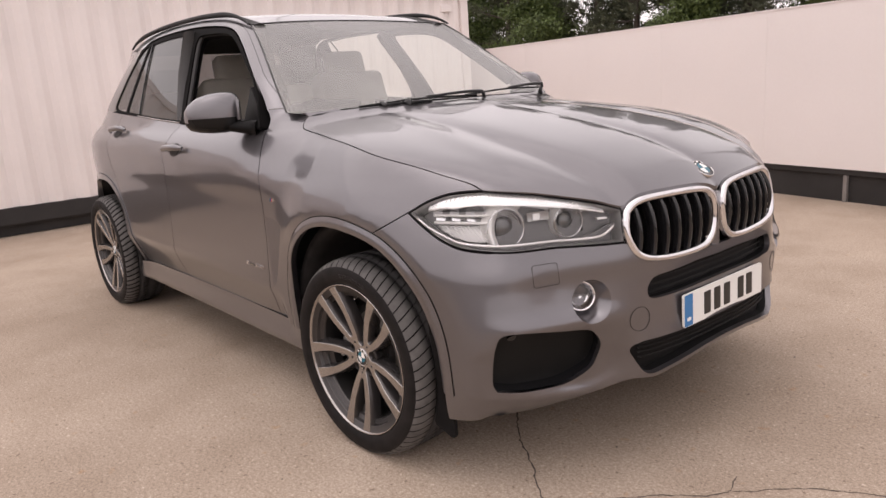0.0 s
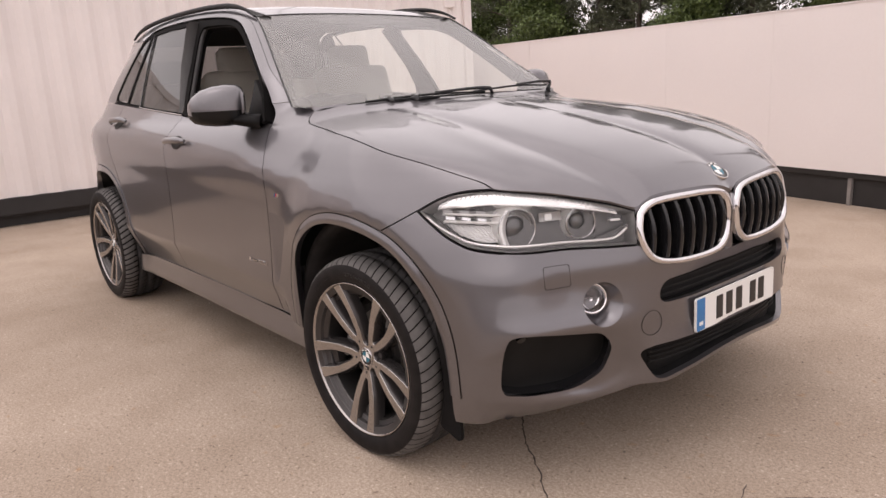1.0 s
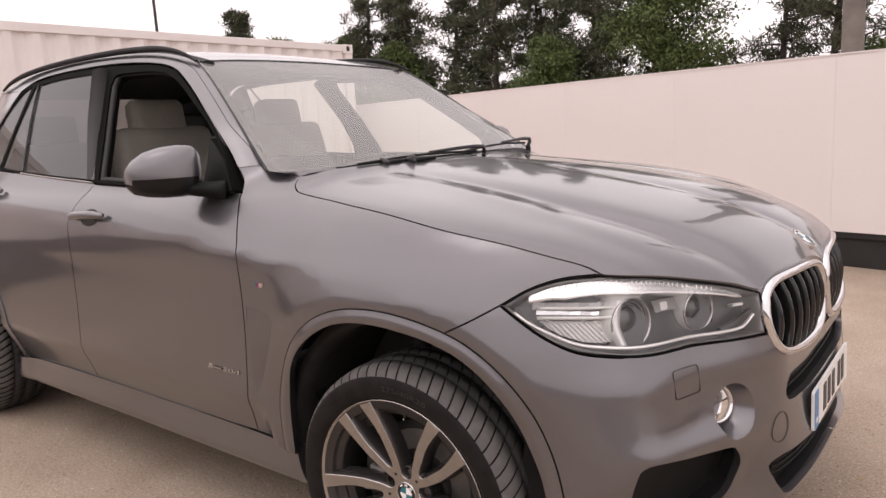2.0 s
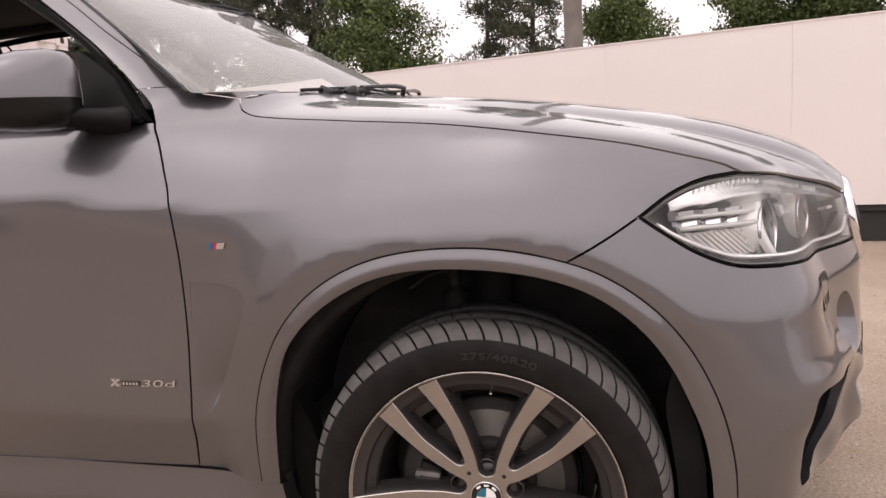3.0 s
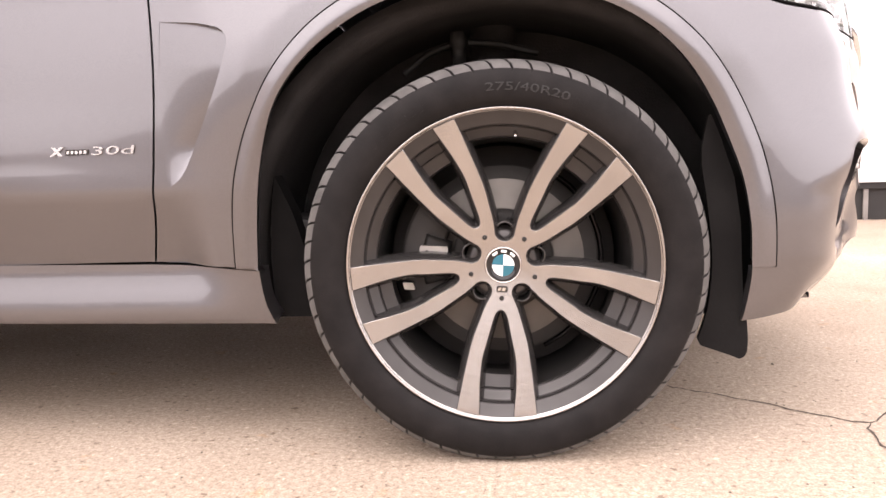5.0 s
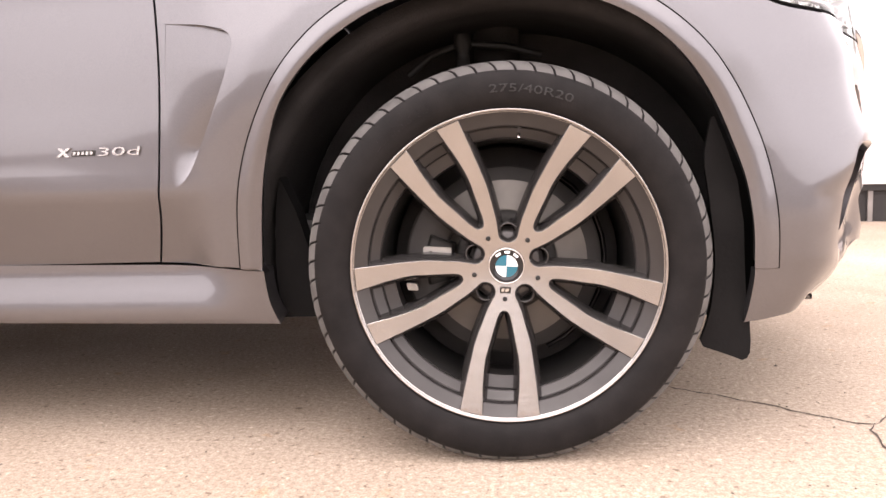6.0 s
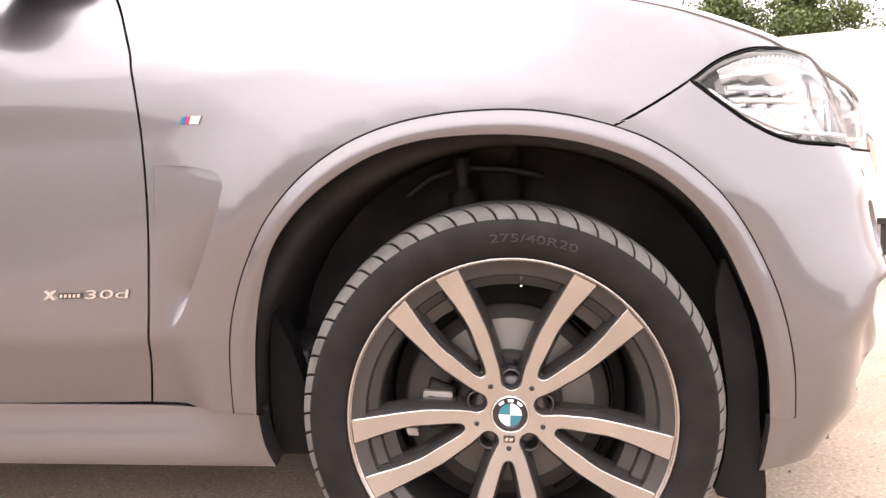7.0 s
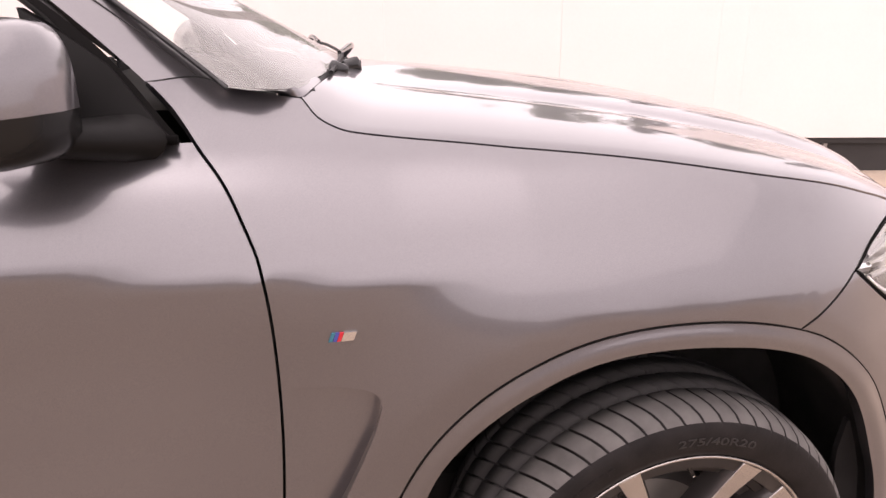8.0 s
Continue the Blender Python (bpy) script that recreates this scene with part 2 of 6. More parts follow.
def both(name, V, F, material, parent, label="", normals=None, smooth=True, mats=None):
    """The right side's part and its mirror image on the left side."""
    a = raw(name, V, F, material, parent, label, normals, smooth, mats)
    V2 = np.array(V, float) * (1, -1, 1)
    N2 = None if normals is None else np.array(normals, float) * (1, -1, 1)
    b = raw(name, V2, [tuple(reversed(tuple(f))) for f in F], material, parent, label, N2, smooth, mats)
    return a, b


def join(*pieces):
    V, F = [], []
    for v, f in pieces:
        k = len(V)
        V += [tuple(p) for p in v]
        F += [tuple(i + k for i in q) for q in f]
    return V, F


def grid(P, close_u=False, close_v=False):
    P = np.asarray(P, float)
    nu, nv = P.shape[:2]
    F = []
    for i in range(nu if close_u else nu - 1):
        for j in range(nv if close_v else nv - 1):
            a, b = i, (i + 1) % nu
            c, d = j, (j + 1) % nv
            F.append((a * nv + c, b * nv + c, b * nv + d, a * nv + d))
    return P.reshape(-1, 3).tolist(), F


def lathe(profile, centre, n=64, a0=0.0, a1=2 * math.pi):
    """A profile of (y, r) turned about an axis along y."""
    full = abs(a1 - a0 - 2 * math.pi) < 1e-6
    A = np.linspace(a0, a1, n, endpoint=not full)
    P = [[(centre[0] + r * math.cos(a), centre[1] + y, centre[2] + r * math.sin(a)) for y, r in profile] for a in A]
    return grid(P, close_u=full)


def tube(path, r, n=10, closed=False, flat=1.0):
    P = np.asarray(path, float)
    m = len(P)
    out = []
    up = None
    for i in range(m):
        t = P[(i + 1) % m] - P[i - 1] if closed else P[min(i + 1, m - 1)] - P[max(i - 1, 0)]
        t = t / (np.linalg.norm(t) + 1e-12)
        if up is None:
            up = np.array([0, 0, 1.0]) if abs(t[2]) < 0.9 else np.array([0, 1.0, 0])
        u = up - t * (up @ t)
        u /= np.linalg.norm(u) + 1e-12
        up = u
        w = np.cross(t, u)
        rr = r[i] if isinstance(r, (list, np.ndarray)) else r
        out.append([P[i] + rr * (math.cos(a) * u * flat + math.sin(a) * w) for a in np.linspace(0, 2 * math.pi, n, endpoint=False)])
    V, F = grid(out, close_u=closed, close_v=True)
    if not closed:
        F.append(tuple(range(n - 1, -1, -1)))
        F.append(tuple((m - 1) * n + k for k in range(n)))
    return V, F


def boxy(size, centre, bevel=0.004, m=None, seg=2):
    bm = bmesh.new()
    bmesh.ops.create_cube(bm, size=1)
    bmesh.ops.scale(bm, vec=size, verts=bm.verts)
    if bevel:
        bmesh.ops.bevel(bm, geom=bm.edges[:], offset=bevel, segments=seg, affect="EDGES", profile=0.6)
    if m is not None:
        bmesh.ops.transform(bm, matrix=m, verts=bm.verts)
    bmesh.ops.translate(bm, vec=centre, verts=bm.verts)
    V = [v.co[:] for v in bm.verts]
    bm.verts.index_update()
    F = [tuple(v.index for v in f.verts) for f in bm.faces]
    bm.free()
    return V, F


def spline(pts, step=0.012):
    """A smooth curve through the points, sampled at even steps; two points give a straight line."""
    p = np.array(pts, float)
    if len(p) > 2:
        q = np.vstack([2 * p[0] - p[1], p, 2 * p[-1] - p[-2]])
        out = []
        for i in range(len(p) - 1):
            a, b, c, d = q[i:i + 4]
            tb, tc = (c - a), (d - b)
            lb, lc, l = np.linalg.norm(c - a) + 1e-9, np.linalg.norm(d - b) + 1e-9, np.linalg.norm(c - b)
            tb, tc = tb / lb * l, tc / lc * l
            for u in np.linspace(0, 1, 16, endpoint=False):
                out.append(b * (1 + 2 * u) * (1 - u) ** 2 + tb * u * (1 - u) ** 2 + c * u * u * (3 - 2 * u) + tc * u * u * (u - 1))
        p = np.array(out + [p[-1]])
    L = np.concatenate([[0], np.cumsum(np.linalg.norm(np.diff(p, axis=0), axis=1))])
    k = max(1, int(round(L[-1] / step)))
    s = np.linspace(0, L[-1], k + 1)
    return np.stack([np.interp(s, L, p[:, j]) for j in range(p.shape[1])], 1)


def resample(curve, n):
    p = spline(curve, 0.004)
    L = np.concatenate([[0], np.cumsum(np.linalg.norm(np.diff(p, axis=0), axis=1))])
    s = np.linspace(0, L[-1], n)
    return np.stack([np.interp(s, L, p[:, j]) for j in range(p.shape[1])], 1)


def loop(*segs, step=0.012):
    """A closed outline from curves laid end to end."""
    out = [spline(s, step)[:-1] for s in segs]
    return np.vstack(out)


def inside(P, loops):
    r = np.zeros(len(P), bool)
    for Lp in loops:
        a, b = Lp, np.roll(Lp, -1, 0)
        for (x0, y0), (x1, y1) in zip(a, b):
            if y0 != y1:
                c = ((y0 > P[:, 1]) != (y1 > P[:, 1]))
                r ^= c & (P[:, 0] < (x1 - x0) * (P[:, 1] - y0) / (y1 - y0) + x0)
    return r


def shrink(Lp, g):
    """The outline moved inwards by g."""
    d = np.roll(Lp, -1, 0) - np.roll(Lp, 1, 0)
    n = np.stack([-d[:, 1], d[:, 0]], 1) / (np.linalg.norm(d, axis=1)[:, None] + 1e-12)
    area = 0.5 * np.sum(Lp[:, 0] * np.roll(Lp[:, 1], -1) - np.roll(Lp[:, 0], -1) * Lp[:, 1])
    return Lp + n * g * (1 if area > 0 else -1)


from mathutils.geometry import delaunay_2d_cdt


def skin(loops, fn, step=0.025, rim=0.014, out=(0, -1, 0)):
    """A curved panel: an outline with holes on the surface fn(a, b), with edges turned inwards by rim."""
    lo, hi = loops[0].min(0), loops[0].max(0)
    gx, gz = np.meshgrid(np.arange(lo[0], hi[0], step), np.arange(lo[1], hi[1], step), indexing="ij")
    gx = gx + (np.arange(gx.shape[1]) % 2)[None, :] * step * 0.5
    G = np.stack([gx.ravel(), gz.ravel()], 1)
    G = G[inside(G, loops)]
    B = np.vstack(loops)
    if len(G):
        d = np.min(np.hypot(G[:, None, 0] - B[None, :, 0], G[:, None, 1] - B[None, :, 1]), 1)
        G = G[d > 0.55 * step]
    E, k = [], 0
    for Lp in loops:
        E += [(k + i, k + (i + 1) % len(Lp)) for i in range(len(Lp))]
        k += len(Lp)
    Q = np.vstack([B, G])
    v, _, f = delaunay_2d_cdt([Vector(p) for p in Q.tolist()], E, [], 0, 1e-7)[:3]
    v = np.array([p[:] for p in v])
    f = np.array([t for t in f if len(t) == 3])
    f = f[inside(v[f].mean(1), loops)]
    P = fn(v[:, 0], v[:, 1])
    h = 0.003
    du = fn(v[:, 0] + h, v[:, 1]) - fn(v[:, 0] - h, v[:, 1])
    dv = fn(v[:, 0], v[:, 1] + h) - fn(v[:, 0], v[:, 1] - h)
    N = np.cross(du, dv)
    N /= np.linalg.norm(N, axis=1)[:, None] + 1e-12
    if (N @ np.array(out)).mean() < 0:
        N = -N
    fn_ = np.cross(P[f[:, 1]] - P[f[:, 0]], P[f[:, 2]] - P[f[:, 0]])
    bad = np.einsum("ij,ij->i", fn_, N[f[:, 0]]) < 0
    f[bad] = f[bad][:, ::-1]
    V, Ns, F = P.tolist(), N.tolist(), f.tolist()
    for q, Lp in enumerate(loops):
        depth = rim[q] if isinstance(rim, tuple) else rim
        if depth:
            p = fn(Lp[:, 0], Lp[:, 1])
            du = fn(Lp[:, 0] + h, Lp[:, 1]) - fn(Lp[:, 0] - h, Lp[:, 1])
            dv = fn(Lp[:, 0], Lp[:, 1] + h) - fn(Lp[:, 0], Lp[:, 1] - h)
            nn = np.cross(du, dv)
            nn /= np.linalg.norm(nn, axis=1)[:, None] + 1e-12
            if (nn @ np.array(out)).mean() < 0:
                nn = -nn
            tg = np.roll(p, -1, 0) - np.roll(p, 1, 0)
            side = np.cross(tg, nn)
            side /= np.linalg.norm(side, axis=1)[:, None] + 1e-12
            area = 0.5 * np.sum(Lp[:, 0] * np.roll(Lp[:, 1], -1) - np.roll(Lp[:, 0], -1) * Lp[:, 1])
            k, m = len(V), len(Lp)
            V += p.tolist() + (p - nn * depth).tolist()
            Ns += side.tolist() + side.tolist()
            F += [(k + i, k + m + i, k + m + (i + 1) % m, k + (i + 1) % m) for i in range(m)]
    return V, F, Ns


def coons(bottom, top, left, right, nu, nv):
    """A patch between four curves: bottom and top run along u, left and right along v."""
    b, t, l, r = resample(bottom, nu), resample(top, nu), resample(left, nv), resample(right, nv)
    u, v = np.linspace(0, 1, nu)[:, None, None], np.linspace(0, 1, nv)[None, :, None]
    return (1 - v) * b[:, None] + v * t[:, None] + (1 - u) * l[None] + u * r[None] - (
        (1 - u) * (1 - v) * b[0] + u * (1 - v) * b[-1] + (1 - u) * v * t[0] + u * v * t[-1])


def rounded(w, h, r, n=6):
    """A rectangle with round corners, about the origin."""
    P = []
    for cx, cy, a in ((w / 2 - r, h / 2 - r, 0), (-w / 2 + r, h / 2 - r, 90), (-w / 2 + r, -h / 2 + r, 180), (w / 2 - r, -h / 2 + r, 270)):
        for k in range(n + 1):
            q = radians(a + 90 * k / n)
            P.append((cx + r * math.cos(q), cy + r * math.sin(q)))
    return np.array(P)


def slab(outline, fn, d0, d1):
    """A flat or curved plate over an outline; fn(a, b, d) places it at the depths d0 (front) and d1 (back)."""
    n = len(outline)
    V = [fn(a, b, d0) for a, b in outline] + [fn(a, b, d1) for a, b in outline]
    F = [tuple(range(n)), tuple(range(2 * n - 1, n - 1, -1))]
    F += [(i, n + i, n + (i + 1) % n, (i + 1) % n) for i in range(n)]
    return V, F


def lettering(words, width, height):
    """Flat letters in the built-in font, centred, their baseline at zero, with a little thickness."""
    cu = bpy.data.curves.new("lettering", "FONT")
    cu.body, cu.align_x, cu.extrude, cu.resolution_u = words, "CENTER", 0.02, 3
    ob = new("lettering", cu)
    me = bpy.data.meshes.new_from_object(ob)
    V = np.array([v.co[:] for v in me.vertices])
    F = [tuple(p.vertices) for p in me.polygons]
    bpy.data.objects.remove(ob)
    bpy.data.curves.remove(cu)
    bpy.data.meshes.remove(me)
    lo, hi = V.min(0), V.max(0)
    V = (V - [(lo[0] + hi[0]) / 2, lo[1], lo[2]]) * [width / (hi[0] - lo[0]), height / (hi[1] - lo[1]), .0010 / (hi[2] - lo[2])]
    return V.tolist(), F


# ---- the yard: ground, hoarding, container, trees ----
def yard():
    n = 40
    xs = np.concatenate([[-900, -200, -60, -25], np.linspace(-14, 14, n), [25, 60, 200, 900]])
    P = [[(x, y, 0.0) for y in xs] for x in xs]
    V, F = grid(P)
    g = raw("ground", V, F, CONCRETE, smooth=False)
    tagged(g, "worn beige concrete yard with cracks and stains", "ground", kind="structure")

    def crack(pts, w, seed):
        r = random.Random(seed)
        p = spline(pts, 0.018)
        d = np.gradient(p, axis=0)
        q = np.stack([-d[:, 1], d[:, 0]], 1) / (np.linalg.norm(d, axis=1)[:, None] + 1e-9)
        wob, V, F = 0.0, [], []
        for i in range(len(p)):
            wob = 0.75 * wob + r.uniform(-0.006, 0.006)
            ww = w * r.uniform(0.35, 1.3) * (0.3 if i in (0, len(p) - 1) else 1)
            a = p[i] + q[i] * (wob + ww / 2)
            b = p[i] + q[i] * (wob - ww / 2)
            V += [(a[0], a[1], 0.0012), (b[0], b[1], 0.0012)]
            if i:
                F.append((2 * i - 2, 2 * i - 1, 2 * i + 1, 2 * i))
        raw("crack", V, F, CRACK, g, "hairline crack in the concrete", smooth=False)
    crack([(-0.1, -0.12), (0.10, -0.30), (0.226, -0.413), (0.417, -0.573), (0.459, -0.600), (0.587, -0.699), (0.675, -0.757), (0.719, -0.779)], 0.006, 1)
    crack([(0.719, -0.779), (0.774, -0.723), (0.90, -0.56), (1.05, -0.42), (1.09, -0.34), (1.07, -0.25)], 0.005, 2)
    crack([(1.09, -0.34), (1.192, -0.237), (1.265, -0.168), (1.43, -0.064), (1.75, 0.10)], 0.005, 3)
    crack([(0.719, -0.779), (0.700, -0.82), (0.688, -0.862), (0.690, -0.92), (0.72, -1.02), (0.76, -1.15)], 0.006, 4)


def grit():
    """Loose grit and small stones lying about on the concrete."""
    rnd = random.Random(33)
    V, F = [], []
    for i in range(1500):
        x, y = rnd.uniform(-2.2, 4.5), rnd.uniform(-2.0, 3.6)
        r = rnd.uniform(.0012, .0035) * (1.9 if rnd.random() < .06 else 1)
        a, k = rnd.uniform(0, 6.3), len(V)
        for j in range(4):
            V.append((x + r * rnd.uniform(.7, 1.3) * math.cos(a + j * 1.57), y + r * rnd.uniform(.7, 1.3) * math.sin(a + j * 1.57), 0.0004))
        V.append((x, y, r * rnd.uniform(.6, 1.1)))
        F += [(k, k + 1, k + 4), (k + 1, k + 2, k + 4), (k + 2, k + 3, k + 4), (k + 3, k, k + 4)]
    o = raw("grit", V, F, GRIT, smooth=False)
    tagged(o, "loose dark grit scattered on the concrete", "grit", kind="stuff")


WA, WB = 4.419, -0.2348        # the hoarding's line y = WA + WB x
WDIR = Vector((1, WB, 0)).normalized()
WIN = Vector((WB, -1, 0)).normalized()   # towards the yard


def hoarding():
    wall = thing("wall_hoarding", "long white-painted plywood hoarding on a black base", "wall", kind="structure")
    ang = math.degrees(math.atan(WB))
    seams = [-8.0, -6.65, -5.3, -3.98, -2.66, -1.31, 0.14, 1.58, 2.85, 3.07, 4.4, 5.7, 7.0, 8.3, 9.6, 10.9, 12.2, 13.5, 14.8]
    for i, (x0, x1) in enumerate(zip(seams, seams[1:])):
        c = Vector(((x0 + x1) / 2, WA + WB * (x0 + x1) / 2, 0))
        ln = (x1 - x0) / WDIR.x
        tilt = random.Random(i).uniform(-0.0012, 0.0012)
        V, F = boxy((ln - 0.0008, 0.04, 1.735 - 0.30), (0, 0, 0), 0.0008, seg=1)
        p = raw("panel", V, F, WHITEWALL, wall, smooth=False)
        p.matrix_local = Matrix.Translation(c + Vector((0, 0, 0.30 + 1.435 / 2)) - WIN * (0.02 + tilt)) @ pose(0, 0, 0, 0, 0, ang)
        V, F = boxy((0.035, 0.035, 0.30), (0, 0, 0), 0.003)
        q = raw("leg", V, F, POSTGREY, wall, "grey steel leg under the panels", smooth=False)
        q.matrix_local = Matrix.Translation(c + Vector((0, 0, 0.15)) - WIN * 0.05 + WDIR * (0.1 if abs(c.x - 2.96) > 0.2 else -0.24)) @ pose(0, 0, 0, 0, 0, ang)
    L = 26.0
    V, F = boxy((L, 0.05, 0.298), (0, 0, 0), 0.004)
    b = raw("base_board", V, F, BASEBLACK, wall, "black base board below the white panels", smooth=False)
    b.matrix_local = Matrix.Translation(Vector((2.5, WA + WB * 2.5, 0.149)) - WIN * 0.09) @ pose(0, 0, 0, 0, 0, ang)
    V, F = boxy((L, 0.012, 0.05), (0, 0, 0), 0.003)
    b = raw("kick_rail", V, F, BASEBLACK, wall, smooth=False)
    b.matrix_local = Matrix.Translation(Vector((2.5, WA + WB * 2.5, 0.272)) - WIN * 0.03) @ pose(0, 0, 0, 0, 0, ang)
    V, F = boxy((L, 0.055, 0.012), (0, 0, 0), 0.002)
    b = raw("top_cap", V, F, WHITEWALL, wall, smooth=False)
    b.matrix_local = Matrix.Translation(Vector((2.5, WA + WB * 2.5, 1.741)) - WIN * 0.02) @ pose(0, 0, 0, 0, 0, ang)


def container():
    a, b = Vector((-6.80, -6.7, 0)), Vector((-6.45, 5.62, 0))
    along = (b - a).normalized()
    back = Vector((-along.y, along.x, 0))
    length = (b - a).length
    box = thing("shipping_container", "white corrugated steel shipping container standing on the yard", "container")

    def at(u, d, z):
        p = a + along * u + back * d
        return (p.x, p.y, z)
    # corrugated long side: trapezoid waves
    wave, us, ds = 0.278, [], []
    u = 0.10
    while u < length - 0.12:
        for du, d in ((0, 0.0), (0.072, 0.0), (0.140, 0.036), (0.210, 0.036)):
            if u + du < length - 0.10:
                us.append(u + du), ds.append(d + 0.012)
        u += wave
    P = [[at(u, d, z) for z in (0.30, 0.7, 1.2, 1.7, 2.2, 2.50)] for u, d in zip(us, ds)]
    V, F = grid(P)
    raw("side_panel", V, F, CONTAINER, box, "corrugated white steel side", smooth=False)
    rot = along.to_track_quat("X", "Z").to_matrix().to_4x4()

    def beam(name, u0, u1, z0, z1, d0, d1, m, label=""):
        V, F = boxy((u1 - u0, d1 - d0, z1 - z0), (0, 0, 0), 0.006)
        o = raw(name, V, F, m, box, label, smooth=False)
        o.matrix_local = Matrix.Translation(at((u0 + u1) / 2, (d0 + d1) / 2, (z0 + z1) / 2)) @ rot
    beam("top_rail", 0, length, 2.50, 2.59, -0.004, 0.06, CONTAINER)
    beam("bottom_rail", 0, length, 0.13, 0.31, 0.0, 0.06, BASEBLACK, "black bottom side rail")
    beam("skid", 0, length, 0.0, 0.10, 0.10, 0.4, BASEBLACK, "black timber skid under the rail")
    beam("lower_shadow_board", 0, length, 0.10, 0.14, 0.05, 0.35, BASEBLACK)
    beam("corner_post", length - 0.14, length, 0.12, 2.58, -0.004, 0.14, CONTAINER)
    beam("corner_post", 0, 0.14, 0.12, 2.58, -0.004, 0.14, CONTAINER)
    beam("roof_sheet", 0, length, 2.56, 2.60, 0.05, 2.43, CONTAINER)
    beam("end_wall", length - 0.04, length - 0.003, 0.13, 2.56, 0.14, 2.43, CONTAINER)
    beam("end_wall", 0.003, 0.04, 0.13, 2.56, 0.14, 2.43, CONTAINER)
    beam("rear_side", 0, length, 0.13, 2.56, 2.40, 2.43, CONTAINER)
    # corner casting with its oval holes
    for u in (length - 0.09, 0.09):
        beam("corner_casting", u - 0.095, u + 0.095, 2.475, 2.60, -0.012, 0.16, CONTAINER)
        V, F = slab(rounded(0.06, 0.075, 0.028), lambda p, q, d: at(u + p, d, 2.54 + q), -0.016, 0.01)
        raw("casting_hole", V, F, BASEBLACK, box, "dark oval hole of the corner casting", smooth=False)
    # small vent dents on the side
    for u, z in ((11.9, 2.36),):
        V, F = boxy((0.2, 0.02, 0.1), (0, 0, 0), 0.008)
        o = raw("vent_cover", V, F, CONTAINER, box, smooth=False)
        o.matrix_local = Matrix.Translation(at(u, 0.005, z)) @ rot


def card(V, F, p, size, rnd, up=0.3, pointed=False):
    """One leaf or needle tuft: a bent pair of triangles."""
    d = Vector((rnd.gauss(0, 1), rnd.gauss(0, 1), rnd.gauss(up, 1))).normalized()
    s = d.cross(Vector((rnd.gauss(0, 1), rnd.gauss(0, 1), rnd.gauss(0, 1)))).normalized()
    n = d.cross(s)
    w = size * (0.10 if pointed else 0.33)
    k = len(V)
    mid = p + d * size * 0.5
    V += [p[:], (mid + s * w + n * size * 0.08)[:], (p + d * size)[:], (mid - s * w + n * size * 0.08)[:]]
    F += [(k, k + 1, k + 2), (k, k + 2, k + 3)]


def tree(x, y, h, kind, seed, base=-0.0, crown0=0.2, spread=1.0):
    rnd = random.Random(seed)
    pine = kind == "pine"
    t = thing("pine_tree" if pine else "broadleaf_tree",
              "tall dark pine with a bare trunk and thin gappy crown" if pine else "leafy green broad-leaved tree behind the white hoarding",
              "tree", "trees behind the hoarding", at=(x, y, base))
    lean = Vector((rnd.uniform(-0.03, 0.03), rnd.uniform(-0.03, 0.03), 0))
    trunk = [Vector((lean.x * z + 0.12 * math.sin(z * 0.5 + seed), lean.y * z + 0.12 * math.cos(z * 0.4 + seed), z)) for z in np.linspace(0, h * 0.97, 12)]
    r0 = 0.011 * h + 0.05
    pieces = [tube(trunk, [r0 * (1 - 0.86 * i / 11) for i in range(12)], 9)]
    tips = []
    nb = 46 if pine else 34
    for i in range(nb):
        f = crown0 + (1 - crown0) * ((i + rnd.random()) / nb) ** 0.9
        z = min(f, 0.985) * h
        k = min(10, int(z / (h * 0.97) * 11))
        p = trunk[k].lerp(trunk[k + 1], z / (h * 0.97) * 11 - k)
        a = rnd.uniform(0, 2 * math.pi)
        if pine:
            ln = spread * h * (0.24 * (1 - f) ** 0.7 + 0.035) * rnd.uniform(0.6, 1.25)
            d = Vector((math.cos(a), math.sin(a), rnd.uniform(-0.15, 0.35)))
        else:
            ln = spread * h * 0.34 * math.sin(math.pi * min(0.97, (f - crown0) / (1 - crown0) * 0.8 + 0.17)) * rnd.uniform(0.7, 1.15)
            d = Vector((math.cos(a), math.sin(a), rnd.uniform(0.1, 0.8)))
        d.normalize()
        q1, q2 = p + d * ln * 0.5 + Vector((0, 0, 0.03 * ln)), p + d * ln + Vector((0, 0, (0.10 if pine else 0.05) * ln))
        rb = max(0.012, r0 * 0.32 * (1 - f) + 0.012)
        pieces.append(tube([p, q1, q2], [rb, rb * 0.6, rb * 0.22], 5))
        for s in range(6 if pine else 7):
            g = rnd.uniform(0.25, 1.05)
            c = p.lerp(q2, g) + Vector((rnd.gauss(0, 1), rnd.gauss(0, 1), rnd.gauss(0, 0.7))) * ln * 0.13
            tips.append((c, ln))
    V, F = join(*pieces)
    raw("trunk", V, F, BARK, t, "brown bark trunk with bare limbs")
    V, F = [], []
    for c, ln in tips:
        m = 40 if pine else 190
        rad = (0.26 if pine else 0.42) * (0.6 + 0.25 * ln)
        for _ in range(m):
            o = Vector((rnd.gauss(0, 1), rnd.gauss(0, 1), rnd.gauss(0, 0.75))) * rad * 0.5
            card(V, F, c + o, rnd.uniform(0.12, 0.24) if pine else rnd.uniform(0.06, 0.115), rnd, 0.5, pine)
    raw("crown", V, F, NEEDLE if pine else LEAF, t, smooth=False)


